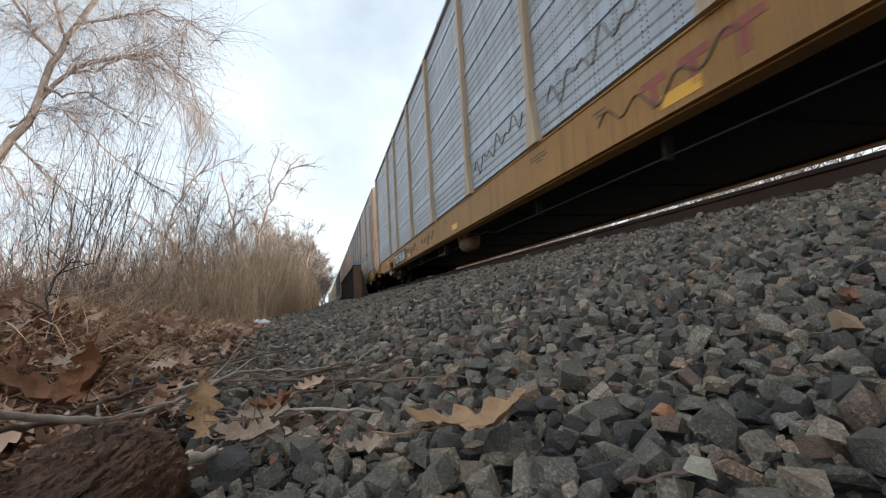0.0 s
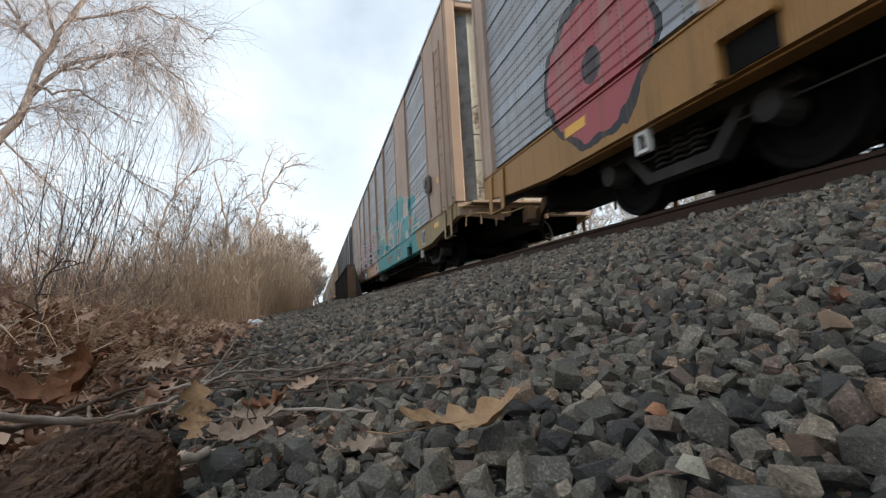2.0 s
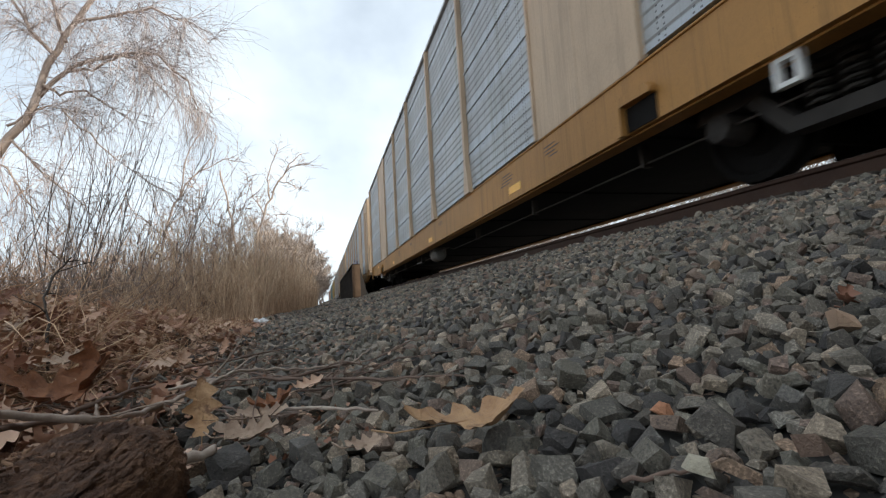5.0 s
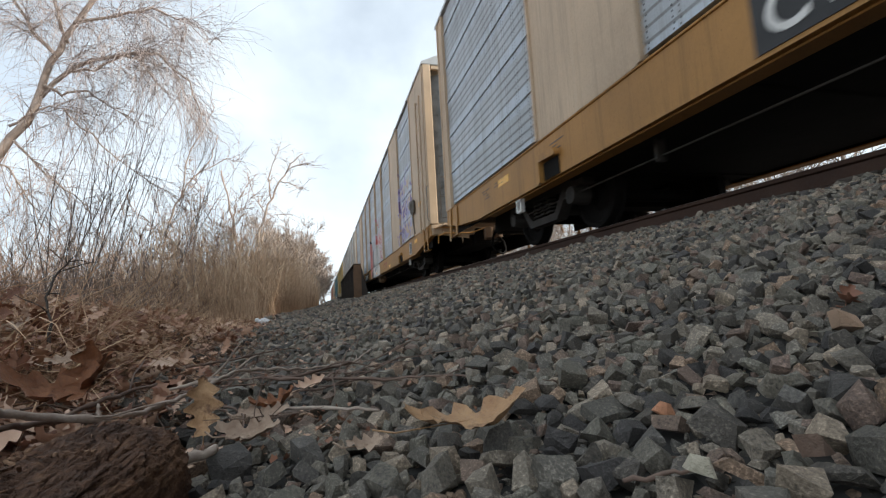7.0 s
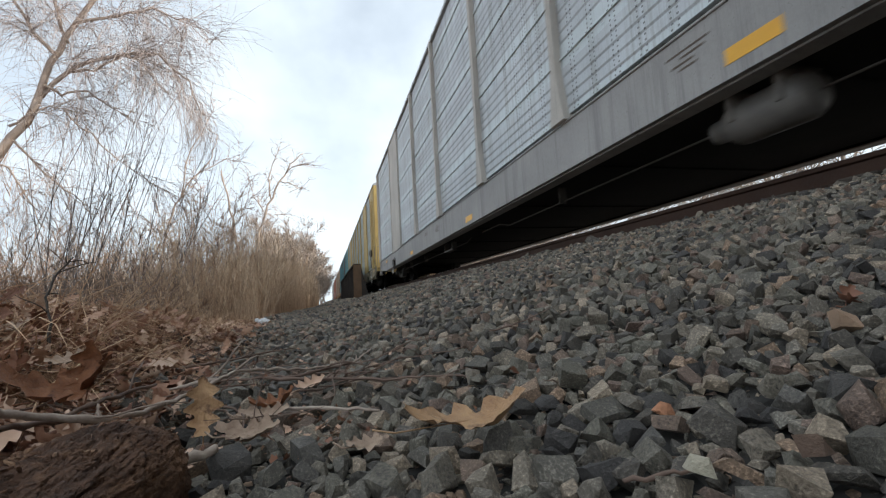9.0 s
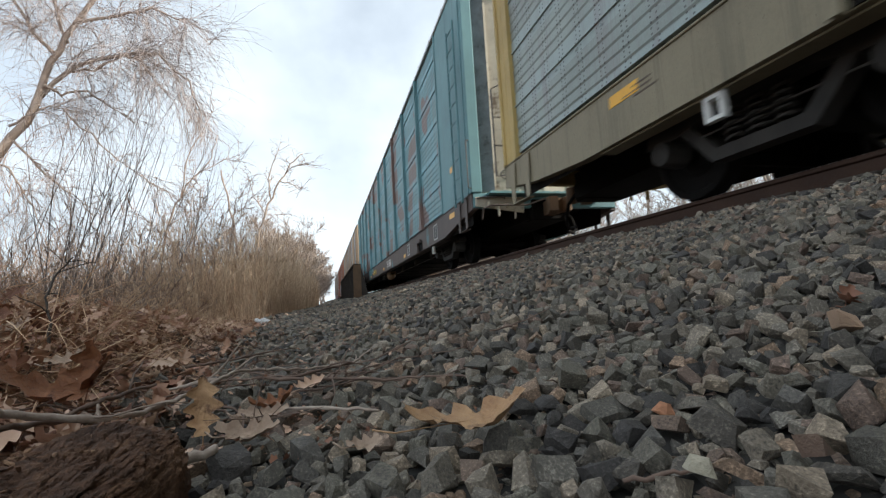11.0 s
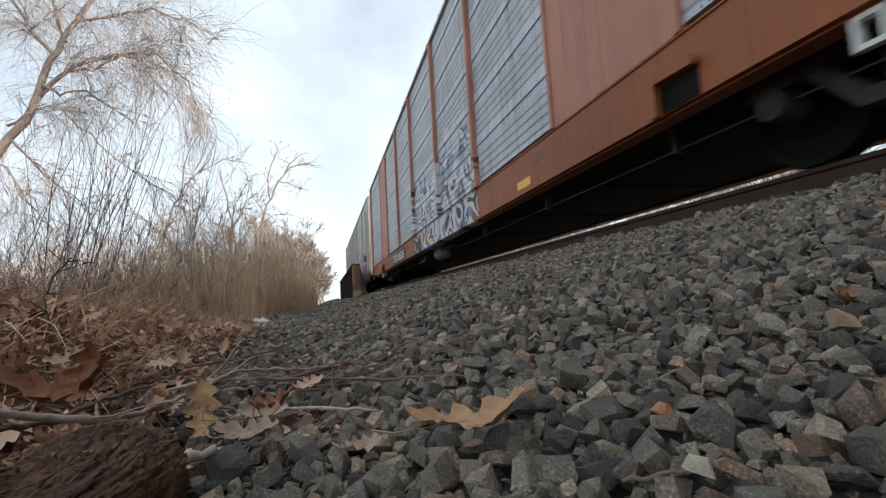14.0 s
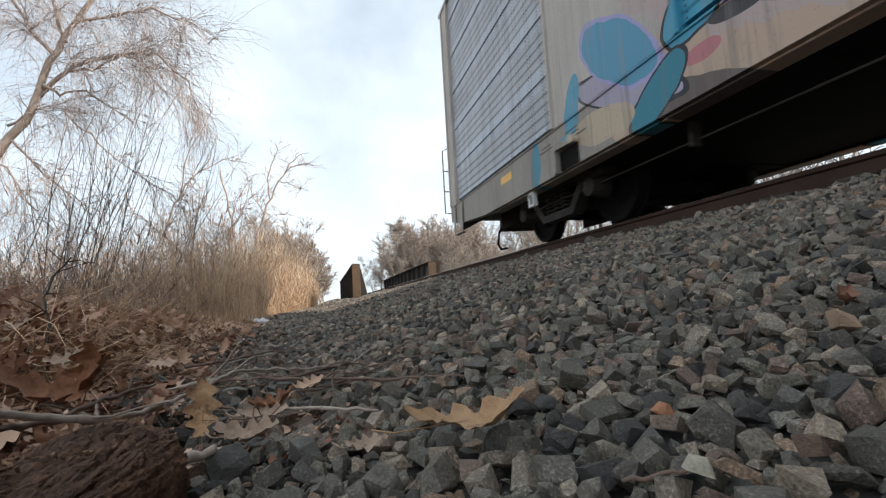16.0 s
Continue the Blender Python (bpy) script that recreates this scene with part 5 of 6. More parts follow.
def plate_shape(w):
    a, b, c = -SIDE - 0.035, -SIDE - 0.06, -SIDE + 0.04
    return upright([(c, 0), (b, 0), (b, 0.05), (a, 0.055), (a, w * 0.48), (a - 0.006, w * 0.49), (a - 0.006, w * 0.51), (a, w * 0.52), (a, w - 0.055), (b, w - 0.05), (b, w), (c, w)], Z0 - 0.062, Z1 + 0.02)


def sill_shape():
    L = LENGTH
    s = Shape().slab([(0.05, 0.82), (1.0, 0.72), (2.1, 0.578), (L - 2.1, 0.578), (L - 1.0, 0.66), (L - 0.05, 0.80), (L - 0.05, 1.10), (0.05, 1.10)], -1.52, -1.40)
    s.box(-1.535, -1.40, 0.06, L - 0.06, 1.10, 1.122, 0.006)
    s.box(-1.47, -1.30, 2.35, L - 2.35, 0.560, 0.5775, 0.004)
    return s


def roof_shape():
    s = Shape().prism([(-1.56, Z1 + 0.025), (-1.56, Z1 + 0.09), (-1.15, Z1 + 0.28), (0, Z1 + 0.36), (1.15, Z1 + 0.28), (1.56, Z1 + 0.09), (1.56, Z1 + 0.025)], 0.0, LENGTH)
    for i in range(1, 22):
        y = LENGTH * i / 22
        s.prism([(-1.565, Z1 + 0.04), (-1.565, Z1 + 0.11), (-1.15, Z1 + 0.31), (0, Z1 + 0.39), (1.15, Z1 + 0.31), (1.565, Z1 + 0.11), (1.565, Z1 + 0.04)], y - 0.04, y + 0.04)
    return s


def body_shape():
    s = Shape().box(-1.44, 1.44, 0.35, LENGTH - 0.35, 1.13, Z1 + 0.02)
    s.box(-1.40, 1.40, 0.3, LENGTH - 0.3, 1.02, 1.125)
    return s


def centre_sill_shape():
    s = Shape().box(-0.42, 0.42, 0.1, LENGTH - 0.1, 0.62, 1.015, 0.01)
    s.box(-1.3, 1.3, 4.6, LENGTH - 4.6, 0.60, 1.01, 0.02)
    return s


def cross_beam_shape():
    return Shape().box(-1.38, 1.38, -0.06, 0.06, 0.582, 0.6, 0.004)


def end_door_shape():
    """The folding end door: tall vertical leaves at slight angles, with hinge ribs between them."""
    bends = [(-1.28, 0.32), (-0.98, 0.20), (-0.52, 0.12), (0.0, 0.10), (0.52, 0.12), (0.98, 0.20), (1.28, 0.32)]
    front = [bends[0]]
    for x, y in bends[1:-1]:
        front += [(x - 0.03, y), (x - 0.02, y - 0.025), (x + 0.02, y - 0.025), (x + 0.03, y)]
    front.append(bends[-1])
    return upright(front + [(x, y + 0.05) for x, y in reversed(bends)], 1.16, Z1 - 0.02)


def end_frame_shape():
    s = Shape()
    for sx in (-1, 1):
        x = sx * 1.42
        s.box(x - 0.12, x + 0.10, 0.0, 0.14, 1.12, Z1 + 0.02, 0.02)
    s.box(-1.5, 1.5, 0.02, 0.16, 0.84, 1.115, 0.015)
    s.box(-1.3, 1.3, 0.02, 0.12, Z1 - 0.10, Z1 + 0.02, 0.01)
    return s


def platform_shape():
    s = Shape().box(-1.25, 1.25, -0.22, 0.02, 1.06, 1.10, 0.006)
    for i in range(12):
        s.box(-1.22 + i * 0.208, -1.10 + i * 0.208, -0.21, 0.015, 1.102, 1.112)
    return s


def ladder_shape():
    s = Shape()
    for y in (0.34, 0.80):
        s.box(-SIDE - 0.13, -SIDE - 0.09, y - 0.02, y + 0.02, 1.0, 4.7, 0.006)
    for i in range(10):
        z = 1.12 + i * 0.38
        s.tube([(-SIDE - 0.11, 0.34, z), (-SIDE - 0.13, 0.36, z), (-SIDE - 0.13, 0.78, z), (-SIDE - 0.11, 0.80, z)], 0.011, 6)
    return s


def step_shape():
    s = Shape()
    for y in (0.36, 0.82):
        s.slab([(y - 0.09, 1.08), (y + 0.09, 1.08), (y + 0.05, 0.52), (y + 0.02, 0.50), (y - 0.02, 0.50), (y - 0.05, 0.52)], -1.548, -1.5365)
    s.box(-1.556, -1.46, 0.33, 0.85, 0.487, 0.4985, 0.003)
    return s


def coupler_shape():
    """Shank and head of the coupler as one casting."""
    return upright([(-0.11, 0.25), (-0.11, -0.30), (-0.22, -0.34), (-0.24, -0.52), (-0.10, -0.56), (-0.02, -0.40), (0.10, -0.40), (0.16, -0.32), (0.11, -0.28), (0.11, 0.25)], 0.68, 0.94)


def knuckle_shape():
    return Shape().lathe((0.15, -0.42, 0.81), "z", [(-0.14, 0.05), (-0.12, 0.085), (0.12, 0.085), (0.14, 0.05)], 10)


def draft_gear_shape():
    return Shape().box(-0.36, 0.36, 0.0, 0.3, 0.60, 1.0, 0.03)


def hose_shape():
    return Shape().tube([(0.35, 0.0, 0.72), (0.38, -0.15, 0.60), (0.36, -0.3, 0.36), (0.22, -0.46, 0.26), (0.05, -0.54, 0.30)], 0.028, 7)


def lever_shape():
    s = Shape().tube([(-1.36, -0.02, 0.62), (-1.36, -0.10, 0.80), (-1.2, -0.12, 0.86), (-0.5, -0.14, 0.86), (-0.1, -0.30, 0.98)], 0.016, 6)
    s.tube([(-1.45, -0.05, 1.0), (-1.38, -0.16, 1.0), (-0.95, -0.16, 1.0), (-0.90, -0.02, 1.0)], 0.014, 6)
    return s


def end_bracket_shape():
    """Pressed end plate tapering inwards, with a lip, small clips and a rod guide."""
    s = Shape().prism([(-1.47, 0.86), (-0.52, 0.74), (-0.50, 1.03), (-1.47, 1.035)], -0.012, 0.018)
    s.box(-1.46, -0.52, -0.055, -0.013, 1.01, 1.028, 0.004)
    for x, z in ((-1.22, 0.90), (-0.86, 0.88)):
        s.box(x - 0.022, x + 0.022, -0.07, -0.013, z - 0.05, z + 0.03, 0.006)
        s.tube([(x, -0.07, z - 0.01), (x, -0.085, z - 0.02)], 0.016, 6)
    s.slab([(-0.013, 0.62), (-0.06, 0.66), (-0.06, 0.74), (-0.013, 0.78)], -0.72, -0.70)
    return s.box(-1.05, -1.035, -0.10, -0.0125, 0.66, 0.90, 0.004)


def sill_back_shape():
    return Shape().box(-1.398, -1.392, 0.4, LENGTH - 0.4, 0.58, 1.015)


def door_strip_shape():
    s = Shape()
    s.add(*slanted((-1.275, 0.300), (-0.995, 0.188)))
    return s


def slanted(a, b):
    """A thin upright leaf between two plan points."""
    (x0, y0), (x1, y1) = a, b
    dx, dy = -0.004, -0.011
    base = [(x0, y0), (x1, y1), (x1 + dx, y1 + dy), (x0 + dx, y0 + dy)]
    v = [(x, y, z) for z in (1.20, Z1 - 0.15) for x, y in base]
    return v, [(3, 2, 1, 0), (4, 5, 6, 7), (0, 1, 5, 4), (1, 2, 6, 5), (2, 3, 7, 6), (3, 0, 4, 7)]


def door_ring_shape():
    pts = [(-0.085 * math.cos(q * math.tau / 12), 0.0, 0.085 * math.sin(q * math.tau / 12)) for q in range(13)]
    return Shape().tube(pts, 0.013, 5)


def lock_bar_shape():
    s = Shape().box(-0.018, 0.018, -0.03, 0.0, 1.18, Z1 - 0.1, 0.005)
    for z in (1.3, 1.75, 2.2, 3.4, 4.6):
        s.box(-0.05, 0.05, -0.04, 0.0, z - 0.03, z + 0.03, 0.006)
    return s


def hand_rail_shape():
    return Shape().tube([(-1.53, 0.03, 1.2), (-1.60, -0.03, 1.22), (-1.60, -0.03, 2.1), (-1.53, 0.03, 2.12)], 0.013, 6)


def rear_rail_shape():
    s = Shape().tube([(-1.53, LENGTH - 0.06, 1.0), (-1.62, LENGTH + 0.05, 1.02), (-1.62, LENGTH + 0.05, 2.4), (-1.53, LENGTH - 0.06, 2.42)], 0.014, 6)
    s.tube([(-1.62, LENGTH + 0.05, 1.5), (-1.45, LENGTH + 0.05, 1.5)], 0.012, 6)
    return s.tube([(-1.62, LENGTH + 0.05, 1.95), (-1.45, LENGTH + 0.05, 1.95)], 0.012, 6)


def notice_shape():
    return Shape().box(-1.5245, -1.5205, -0.19, 0.19, 0.66, 1.02)


def notice_frame_shape():
    s = Shape()
    for y0, y1, z0, z1 in ((-0.19, 0.19, 1.0, 1.02), (-0.19, 0.19, 0.66, 0.68), (-0.19, -0.17, 0.682, 0.998), (0.17, 0.19, 0.682, 0.998), (-0.01, 0.005, 0.70, 0.98)):
        s.box(-1.528, -1.5246, y0, y1, z0, z1)
    return s


WHEEL_R = 0.42


def wheelset_shape():
    s = Shape()
    for sx in (-1, 1):
        x = sx * 0.755
        s.lathe((x, 0, 0), "x", [(-sx * 0.075, WHEEL_R + 0.026), (-sx * 0.05, WHEEL_R + 0.024), (-sx * 0.04, WHEEL_R), (sx * 0.07, WHEEL_R - 0.004), (sx * 0.072, WHEEL_R - 0.024), (sx * 0.07, WHEEL_R - 0.06),
                                 (sx * 0.03, WHEEL_R - 0.09), (sx * 0.0, 0.20), (sx * 0.06, 0.14), (sx * 0.06, 0.09)], 28)
    s.lathe((0, 0, 0), "x", [(-1.0, 0.07), (-0.8, 0.08), (0.8, 0.08), (1.0, 0.07)], 10)
    return s


def side_frame_shape():
    s = Shape()
    x0, x1 = -1.12, -0.94
    s.slab([(-1.12, 0.52), (-1.10, 0.62), (-0.75, 0.72), (0.75, 0.72), (1.10, 0.62), (1.12, 0.52), (0.72, 0.52), (0.42, 0.60), (-0.42, 0.60), (-0.72, 0.52)], x0, x1)
    s.slab([(-0.72, 0.56), (-0.40, 0.20), (0.40, 0.20), (0.72, 0.56), (0.62, 0.60), (0.34, 0.30), (-0.34, 0.30), (-0.62, 0.60)], x0 + 0.01, x1 - 0.01)
    for y in (-0.89, 0.89):
        s.lathe((-1.06, y, WHEEL_R), "x", [(-0.14, 0.06), (-0.12, 0.11), (0.02, 0.125), (0.12, 0.13)], 12)
    return s


def spring_shape():
    return Shape().tube([(-1.07 + 0.065 * math.cos(k * 0.8), 0.065 * math.sin(k * 0.8), 0.31 + 0.0068 * k) for k in range(40)], 0.013, 5)


def bolster_shape():
    return Shape().box(-1.0, 1.0, -0.2, 0.2, 0.42, 0.63, 0.03).box(-0.4, 0.4, -0.25, 0.25, 0.60, 0.66, 0.02)


def tank_shape():
    s = Shape().lathe((0, 0, 0), "y", [(-0.36, 0.04), (-0.34, 0.13), (-0.28, 0.165), (0.20, 0.165), (0.27, 0.13), (0.29, 0.09), (0.42, 0.09), (0.44, 0.05)], 16)
    s.box(-0.18, 0.18, -0.25, -0.20, -0.02, 0.30, 0.004).box(-0.18, 0.18, 0.12, 0.17, -0.02, 0.30, 0.004)
    return s


def brake_shape():
    s = Shape().tube([(-1.1, 3.6, 0.42), (-1.1, 12.0, 0.40), (-1.15, 12.3, 0.47), (-1.15, 13.2, 0.47)], 0.010, 6)
    s.tube([(-1.15, 13.9, 0.47), (-1.1, 14.4, 0.42), (-1.1, 24.0, 0.44)], 0.010, 6)
    for y in (5.2, 7.6, 10.2, 16.0, 18.6, 21.0):
        s.box(-1.15, -1.05, y - 0.015, y + 0.015, 0.38, 0.62)
    s.box(-1.22, -1.10, 15.2, 15.9, 0.36, 0.40).box(-1.22, -1.10, 15.2, 15.24, 0.36, 0.56).box(-1.22, -1.10, 15.86, 15.9, 0.36, 0.56)
    return s


def pad_shape():
    """A hooked bracket over the jacking pocket."""
    return Shape().slab([(-0.22, 0.84), (-0.16, 0.90), (0.20, 0.90), (0.24, 0.80), (0.24, 0.56), (0.17, 0.56), (0.17, 0.82), (-0.22, 0.80)], -1.60, -1.521)


def recess_shade_shape():
    # Thin black plate on the sill face, imitating the shade inside a pocket.
    return Shape().box(-1.535, -1.522, -0.2, 0.168, 0.585, 0.80)


def bracket_shape():
    s = Shape()
    s.box(-1.575, -1.52, -0.06, 0.06, 0.50, 0.53).box(-1.575, -1.52, -0.06, 0.06, 0.66, 0.69).box(-1.575, -1.52, -0.08, -0.05, 0.50, 0.69).box(-1.575, -1.52, 0.05, 0.08, 0.50, 0.69)
    return s


def wheel_box_shape():
    """The hand brake's housing and release rods by the ladder."""
    s = Shape().box(-SIDE - 0.17, -SIDE - 0.04, 0.0, 0.28, 0, 0.42, 0.05)
    s.lathe((-SIDE - 0.18, 0.14, 0.24), "x", [(-0.03, 0.05), (-0.02, 0.12), (0.0, 0.13)], 12)
    s.tube([(-SIDE - 0.14, 0.05, 0.0), (-SIDE - 0.12, 0.02, -0.35), (-SIDE - 0.08, 0.06, -0.6)], 0.02, 6)
    return s


def lettering(text, size, material, parent, y, z, stretch=1.0, weight=0.012):
    """Raised painted characters on the sill's outer face, read from the ground beside the track."""
    cu = bpy.data.curves.new("lettering", "FONT")
    cu.body, cu.size, cu.extrude, cu.offset = text, size, 0.002, weight
    cu.space_character = 1.08
    tmp = bpy.data.objects.new("tmp", cu)
    me = bpy.data.meshes.new_from_object(tmp)
    bpy.data.objects.remove(tmp)
    me.materials.clear()
    me.materials.append(material)
    ob = new("lettering", me)
    ob.parent = parent
    ob.matrix_basis = Matrix(((0, 0, -1, -1.531), (-stretch, 0, 0, y), (0, 1, 0, z), (0, 0, 0, 1)))
    return ob


def stencil(parent, y, z, w, h, material, name="stencil_bar", x=-1.5235):
    return part(name, Shape().box(x, x + 0.004, y - w / 2, y + w / 2, z - h / 2, z + h / 2), material, parent)


def build_car(index, spec):
    r = random.Random(200 + index)
    car = thing("rail_car", spec["label"], "rail car", "autorack train")
    slip = 0.09 * index - 0.35
    art, grime = [(a[0] + slip, a[1] + slip, *a[2:]) for a in spec.get("art", ())], tuple(v * r.uniform(0.85, 1.1) for v in GRIME)
    m_panel = car_paint(car, "ribbed_panel_paint", spec["panel"], grime, art, 0.5, 0.15, True, spec.get("patch"), spec.get("blobs", ()))
    m_sill = car_paint(car, "sill_paint", tuple(0.65 * v for v in spec["sill"]), tuple(0.33 * v for v in spec["sill"]), [(a[0] + slip, a[1] + slip, *a[2:]) for a in spec["sillart"]] if "sillart" in spec else [a for a in art if a[2] < 0.9], 0.6, 0.0, False, spec.get("sillpatch"), spec.get("blobs", ()))
    m_post = car_paint(car, "post_paint", spec["post"], tuple(0.6 * v for v in spec["post"]), art, 0.6, 0.0, False, spec.get("postpatch"), spec.get("blobs", ()))
    m_plate = car_paint(car, "plate_paint", spec.get("plate", spec["post"]), tuple(0.6 * v for v in spec.get("plate", spec["post"])), art, 0.6, 0.0, False, None, spec.get("blobs", ()))
    m_end = m_post if not spec.get("dense") else M_ENDDOOR
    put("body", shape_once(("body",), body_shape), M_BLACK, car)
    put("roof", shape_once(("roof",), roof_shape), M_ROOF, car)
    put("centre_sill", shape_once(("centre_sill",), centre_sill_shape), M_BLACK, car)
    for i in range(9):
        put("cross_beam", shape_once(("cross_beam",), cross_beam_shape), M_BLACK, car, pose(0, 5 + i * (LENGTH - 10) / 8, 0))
    dense = spec.get("dense")
    half_turn = Matrix.Translation((0, LENGTH, 0)) @ Matrix.Rotation(math.pi, 4, "Z")
    for other in (False, True):
        base = half_turn if other else Matrix.Identity(4)
        for y0, y1 in (DENSE_BAYS if dense else OPEN_BAYS if spec.get("open") else BAYS):
            w = round(y1 - y0, 2)
            put("side_panel", shape_once(("side_panel", w), lambda: panel_shape(w)), m_panel, car, base @ pose(0, y0, 0))
            if not other:
                put("panel_bolts", shape_once(("panel_bolts", w), lambda: bolts(w)), m_panel, car, base @ pose(0, y0, 0))["kind"] = "stuff"
        for y in (DENSE_POSTS if dense else OPEN_POSTS if spec.get("open") else POSTS):
            put("side_post", shape_once(("side_post",), post_shape), m_post, car, base @ pose(0, y + 0.06, 0))
        for y0, y1 in ([(0.12, 2.1), (25.4, LENGTH - 0.12)] if dense else [PLATES[0], PLATES[3]] if spec.get("open") else PLATES):
            w = round(y1 - y0, 2)
            put("side_plate", shape_once(("side_plate", w), lambda: plate_shape(w)), m_plate, car, base @ pose(0, y0, 0))
        put("side_sill", shape_once(("side_sill",), sill_shape), m_sill, car, base)
        put("ladder", shape_once(("ladder",), ladder_shape), m_plate, car, base)
        put("sill_step", shape_once(("sill_step",), step_shape), m_sill, car, base)
        put("sill_step", shape_once(("sill_step",), step_shape), m_sill, car, base @ pose(0, LENGTH - 1.18, 0))
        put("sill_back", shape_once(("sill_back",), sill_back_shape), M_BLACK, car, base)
        put("door_strip", shape_once(("door_strip",), door_strip_shape), M_STRIP, car, base, "grey-blue weather strip")
        put("lock_bar", shape_once(("lock_bar",), lock_bar_shape), M_GREYPIPE, car, base @ pose(-0.40, 0.10, 0))
        for x, z in ((-0.78, 1.52), (-0.62, 1.86), (-0.28, 1.45)):
            put("door_ring", shape_once(("door_ring",), door_ring_shape), M_GREYPIPE, car, base @ pose(x, 0.155 if x < -0.6 else 0.095, z))
        put("end_bracket", shape_once(("end_bracket",), end_bracket_shape), m_end, car, base)
        put("hand_rail", shape_once(("hand_rail",), hand_rail_shape), M_GREYPIPE, car, base)
        put("end_door", shape_once(("end_door",), end_door_shape), M_ENDDOOR, car, base, "cream folding end door streaked with rust")
        put("end_frame", shape_once(("end_frame",), end_frame_shape), m_plate, car, base)
        put("end_platform", shape_once(("end_platform",), platform_shape), m_plate, car, base)
        put("coupler", shape_once(("coupler",), coupler_shape), M_GIRDEREND, car, base)
        put("knuckle", shape_once(("knuckle",), knuckle_shape), M_GIRDEREND, car, base)
        put("draft_gear", shape_once(("draft_gear",), draft_gear_shape), M_BLACK, car, base)
        put("air_hose", shape_once(("air_hose",), hose_shape), M_BLACK, car, base)
        put("uncoupling_lever", shape_once(("uncoupling_lever",), lever_shape), m_sill, car, base)
    put("rear_rail", shape_once(("rear_rail",), rear_rail_shape), M_GREYPIPE, car)
    if index % 2 == 0:
        put("hand_brake", shape_once(("hand_brake",), wheel_box_shape), M_GREYPIPE, car, pose(0, 1.75, 1.75))
    put("brake_rod", shape_once(("brake_rod",), brake_shape), M_WHEEL, car)
    put("brake_tank", shape_once(("brake_tank",), tank_shape, True), M_GREYPIPE if index % 3 else M_TANK, car, pose(-1.12, spec.get("tank", 13.55), 0.40))
    for y in (3.5, LENGTH - 3.7):
        put("roping_staple", shape_once(("roping_staple",), bracket_shape), M_LETTER, car, pose(0.1, y, -0.13))
    for y in (4.7, LENGTH - 4.8):
        pad = put("jacking_pad", shape_once(("jacking_pad",), pad_shape), m_sill, car, pose(0, y, 0))
        put("pad_recess", shape_once(("pad_recess",), recess_shade_shape), M_BLACK, pad)
    if ("wheelset",) not in shared:
        wheel_mesh = shape_once(("wheelset",), wheelset_shape)
        wheel_mesh.materials.append(M_RAILTOP)
        for f in wheel_mesh.polygons:
            c = f.center
            if WHEEL_R - 0.006 < math.hypot(c.y, c.z) < WHEEL_R + 0.004 and abs(c.x) > 0.81:
                f.material_index = 1
    wheels = []
    for y in (3.4, LENGTH - 3.7):
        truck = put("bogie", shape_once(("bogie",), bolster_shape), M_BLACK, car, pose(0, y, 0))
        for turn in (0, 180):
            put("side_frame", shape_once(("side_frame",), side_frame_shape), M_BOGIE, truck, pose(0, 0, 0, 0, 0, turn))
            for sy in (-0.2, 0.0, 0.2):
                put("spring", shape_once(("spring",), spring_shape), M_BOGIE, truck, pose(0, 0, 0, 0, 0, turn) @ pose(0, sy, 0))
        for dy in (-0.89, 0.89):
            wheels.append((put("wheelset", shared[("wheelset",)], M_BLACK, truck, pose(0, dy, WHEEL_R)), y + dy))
    # lettering, reflectors and small stencils on the near sill
    if spec["text"] and not spec.get("bars"):
        ty, tw = spec.get("text_y", 19.8) + slip, spec.get("text_w", 2.75)
        if not spec.get("bare"):
            part("number_panel", Shape().box(-1.528, -1.519, ty - tw - 0.05, ty + 0.05, 0.61, 1.03), M_PLATE, car)
        lettering(spec["text"], 0.40, M_LETTER, car, ty - 0.03, 0.68, (tw - 0.1) / (0.235 * len(spec["text"]) + 0.12), 0.006)
    if spec.get("words"):
        lettering(spec["words"], 0.33, M_LETTERY, car, 17.53 + slip, 0.70, 0.62, 0.008)
        stencil(car, 17.84, 0.82, 0.34, 0.11, M_REFLECT, "reflector")
    for i in range(5):
        stencil(car, 1.7 + 5.6 * i + r.uniform(-0.5, 0.5), (0.93 if i in (0, 4) else 0.69) + r.uniform(0, 0.04), 0.40, 0.11, M_REFLECT, "reflector")
    for i in range(7):
        y = r.uniform(3, 25.5)
        for q in range(r.randint(2, 4)):
            stencil(car, y + r.uniform(-0.08, 0.08), 0.98 - 0.045 * q, r.uniform(0.14, 0.42), 0.015, M_INK)
    if spec.get("logo"):
        y = spec["logo"] + slip
        for q, w in enumerate((0.30, 0.30, 0.32)):
            for bar in ((0, 0.06, w, 0.07), (0, -0.05, 0.08, 0.22)):
                stencil(car, y - q * 0.42 + bar[0], 0.85 + bar[1], bar[2], bar[3], M_RED, "emblem_bar")
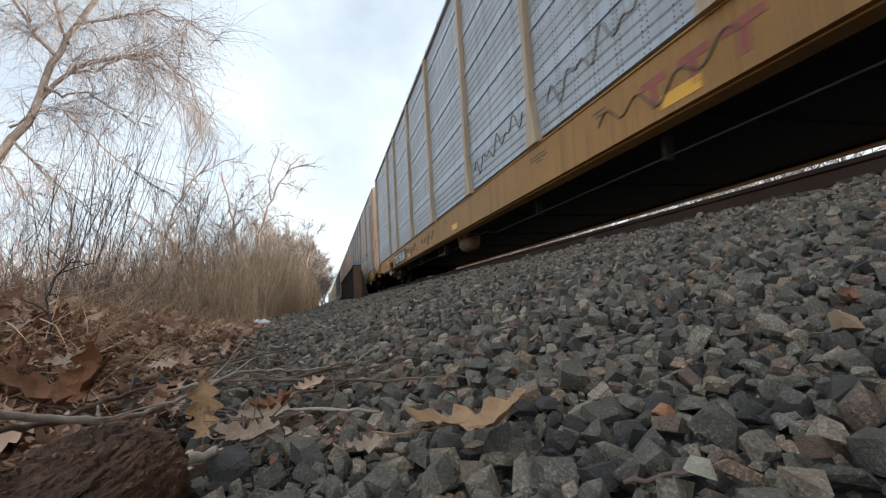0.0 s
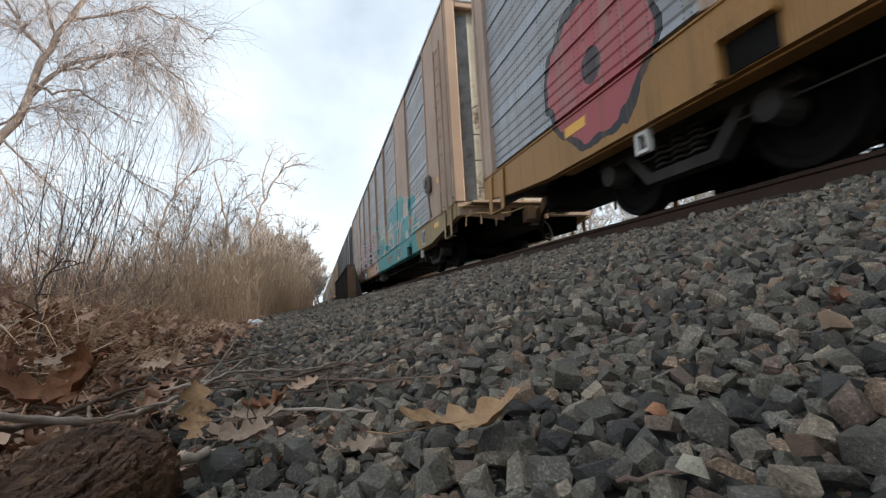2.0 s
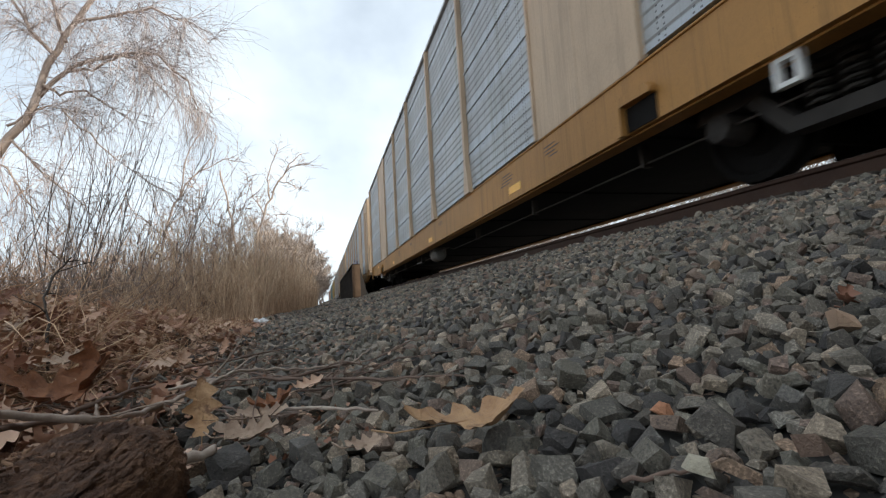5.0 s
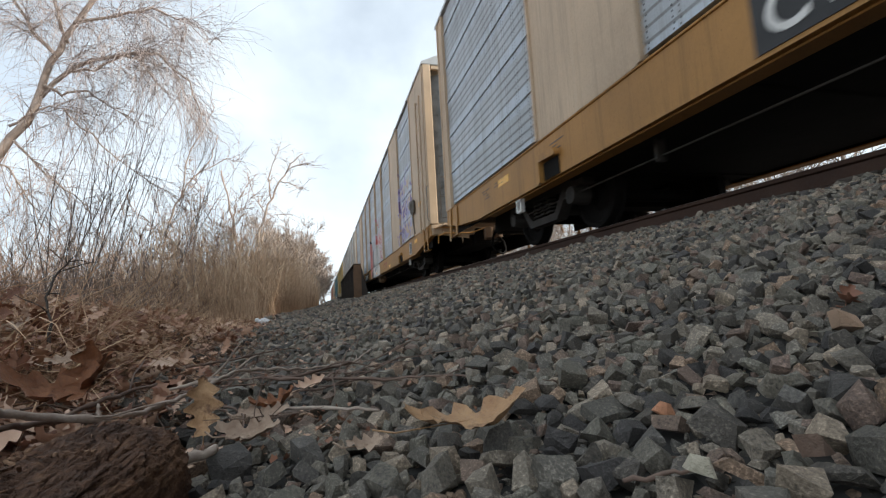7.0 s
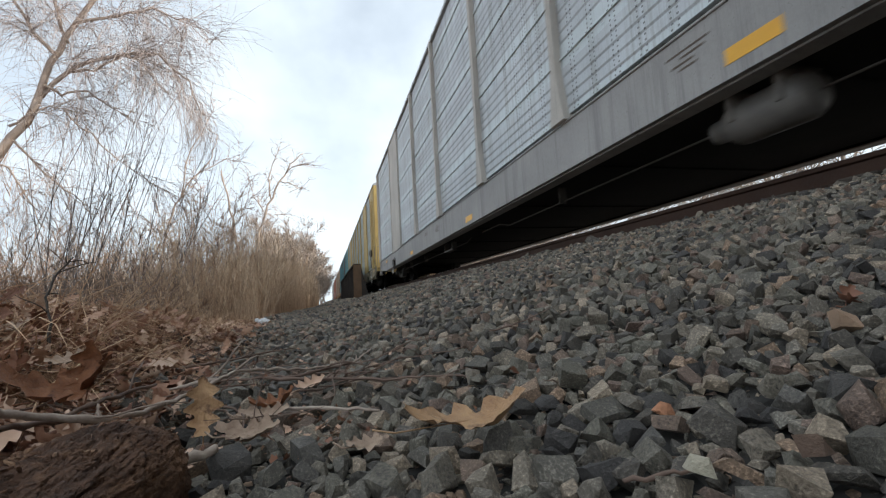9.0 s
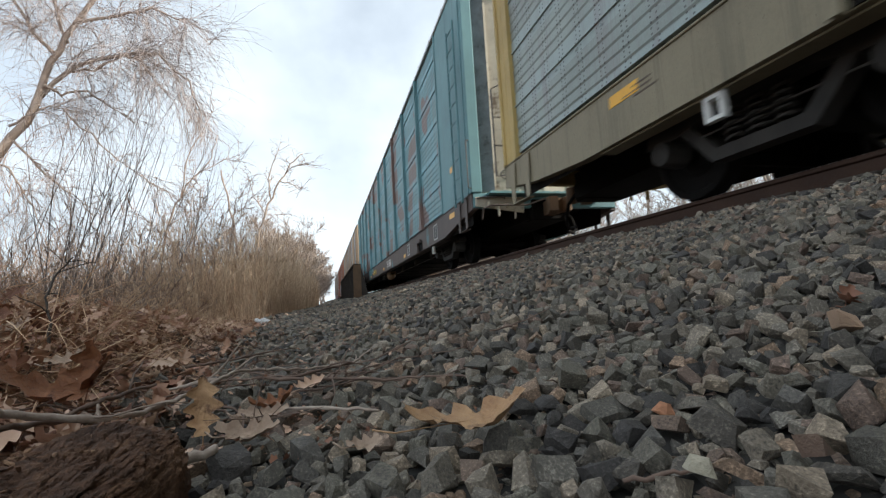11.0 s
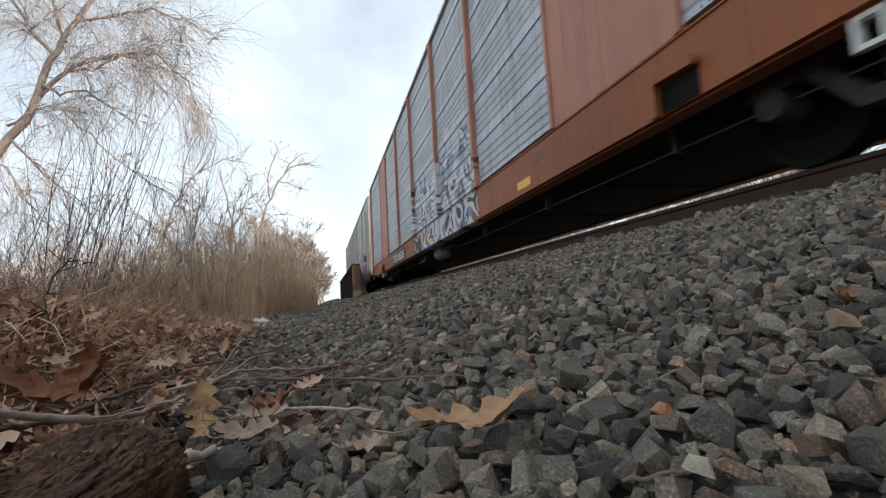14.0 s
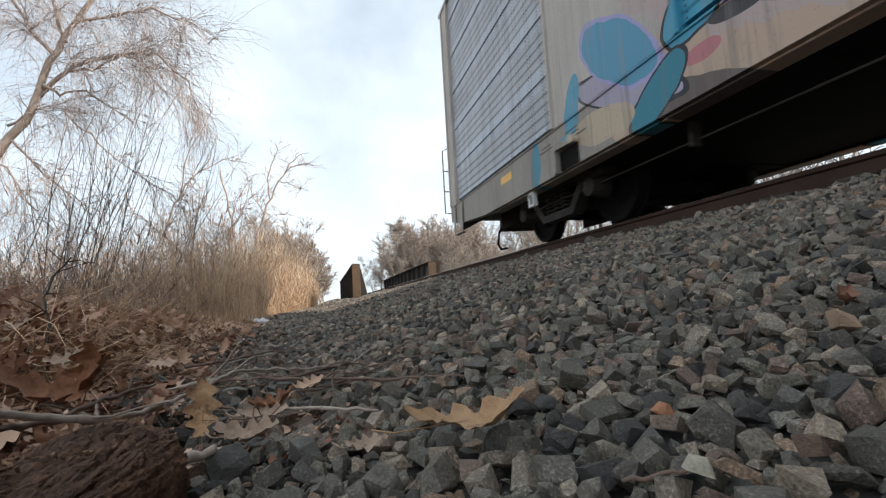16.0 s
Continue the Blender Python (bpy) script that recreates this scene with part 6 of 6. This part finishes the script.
    for y in (2.9,) + ((6.6,) if index in (3, 10) else ()):
        board = put("notice_board", shape_once(("notice_board",), notice_shape), M_PLATE, car, pose(0, y, 0))
        put("notice_frame", shape_once(("notice_frame",), notice_frame_shape), M_LETTER, board, None, "white stencilled frame")
    if spec.get("scrawl"):
        for y0, n, lean in ((8.0, 30, 0.08), (5.9, 26, 0.11), (16.6, 30, 0.09), (19.0, 34, 0.10)):
            pts = [(-1.523, y0 - 0.055 * q, 0.82 + lean * math.sin(q * 0.75) + 0.05 * math.sin(q * 0.31)) for q in range(n)]
            part("paint_scrawl", Shape().tube(pts, 0.011, 5), M_INK, car, "dark sprayed scrawl")
        for y0, z0, n in ((9.0, 1.55, 40), (6.2, 1.7, 34), (11.8, 1.5, 36)):
            pts = [(-SIDE - 0.004, y0 - 0.06 * q, z0 + 0.17 * math.sin(q * 0.9) * math.sin(q * 0.23 + 0.5) + 0.006 * q) for q in range(n)]
            part("paint_scrawl", Shape().tube(pts, 0.009, 5), M_INK, car, "dark sprayed scrawl")
    stencil(car, 1.15, 1.9, 0.34, 0.13, M_REFLECT, "yellow_notice", -SIDE - 0.041)
    return car, wheels


TRAIN = [build_car(i, spec) for i, spec in enumerate(CARS)]


# ---- what moves ----
def motions():
    turn = 86.0  # degrees in a thirtieth of a second
    for i, (car, wheels) in enumerate(TRAIN):
        front = LAST_REAR - i * PITCH_CAR - LENGTH + (0.25 if i >= 10 else 0.0)
        walk(car, [(t, pose(TRACK_X, front + SPEED * (16.0 - t), RAIL_TOP)) for t in (0.0, 4.0, 8.0, 12.0, 16.0)])
        for wheel, y in wheels:
            # the wheels roll while they come up to the camera
            near = [16.0 - (at - front - y) / SPEED for at in (32.0, 0.5)]
            f0, f1 = (min(max(round(t * FPS), 0), 480) for t in near)
            rows = [(f / FPS, (f - f0) * turn) for f in range(f0, f1 + 1)]
            if f0 > 0:
                rows.insert(0, (0.0, 0.0))
            if f1 < 480:
                rows.append((16.0, rows[-1][1]))
            dy = wheel.matrix_basis.translation.y
            if len(rows) > 1:
                walk(wheel, [(t, pose(0, dy, WHEEL_R, a)) for t, a in rows])


motions()
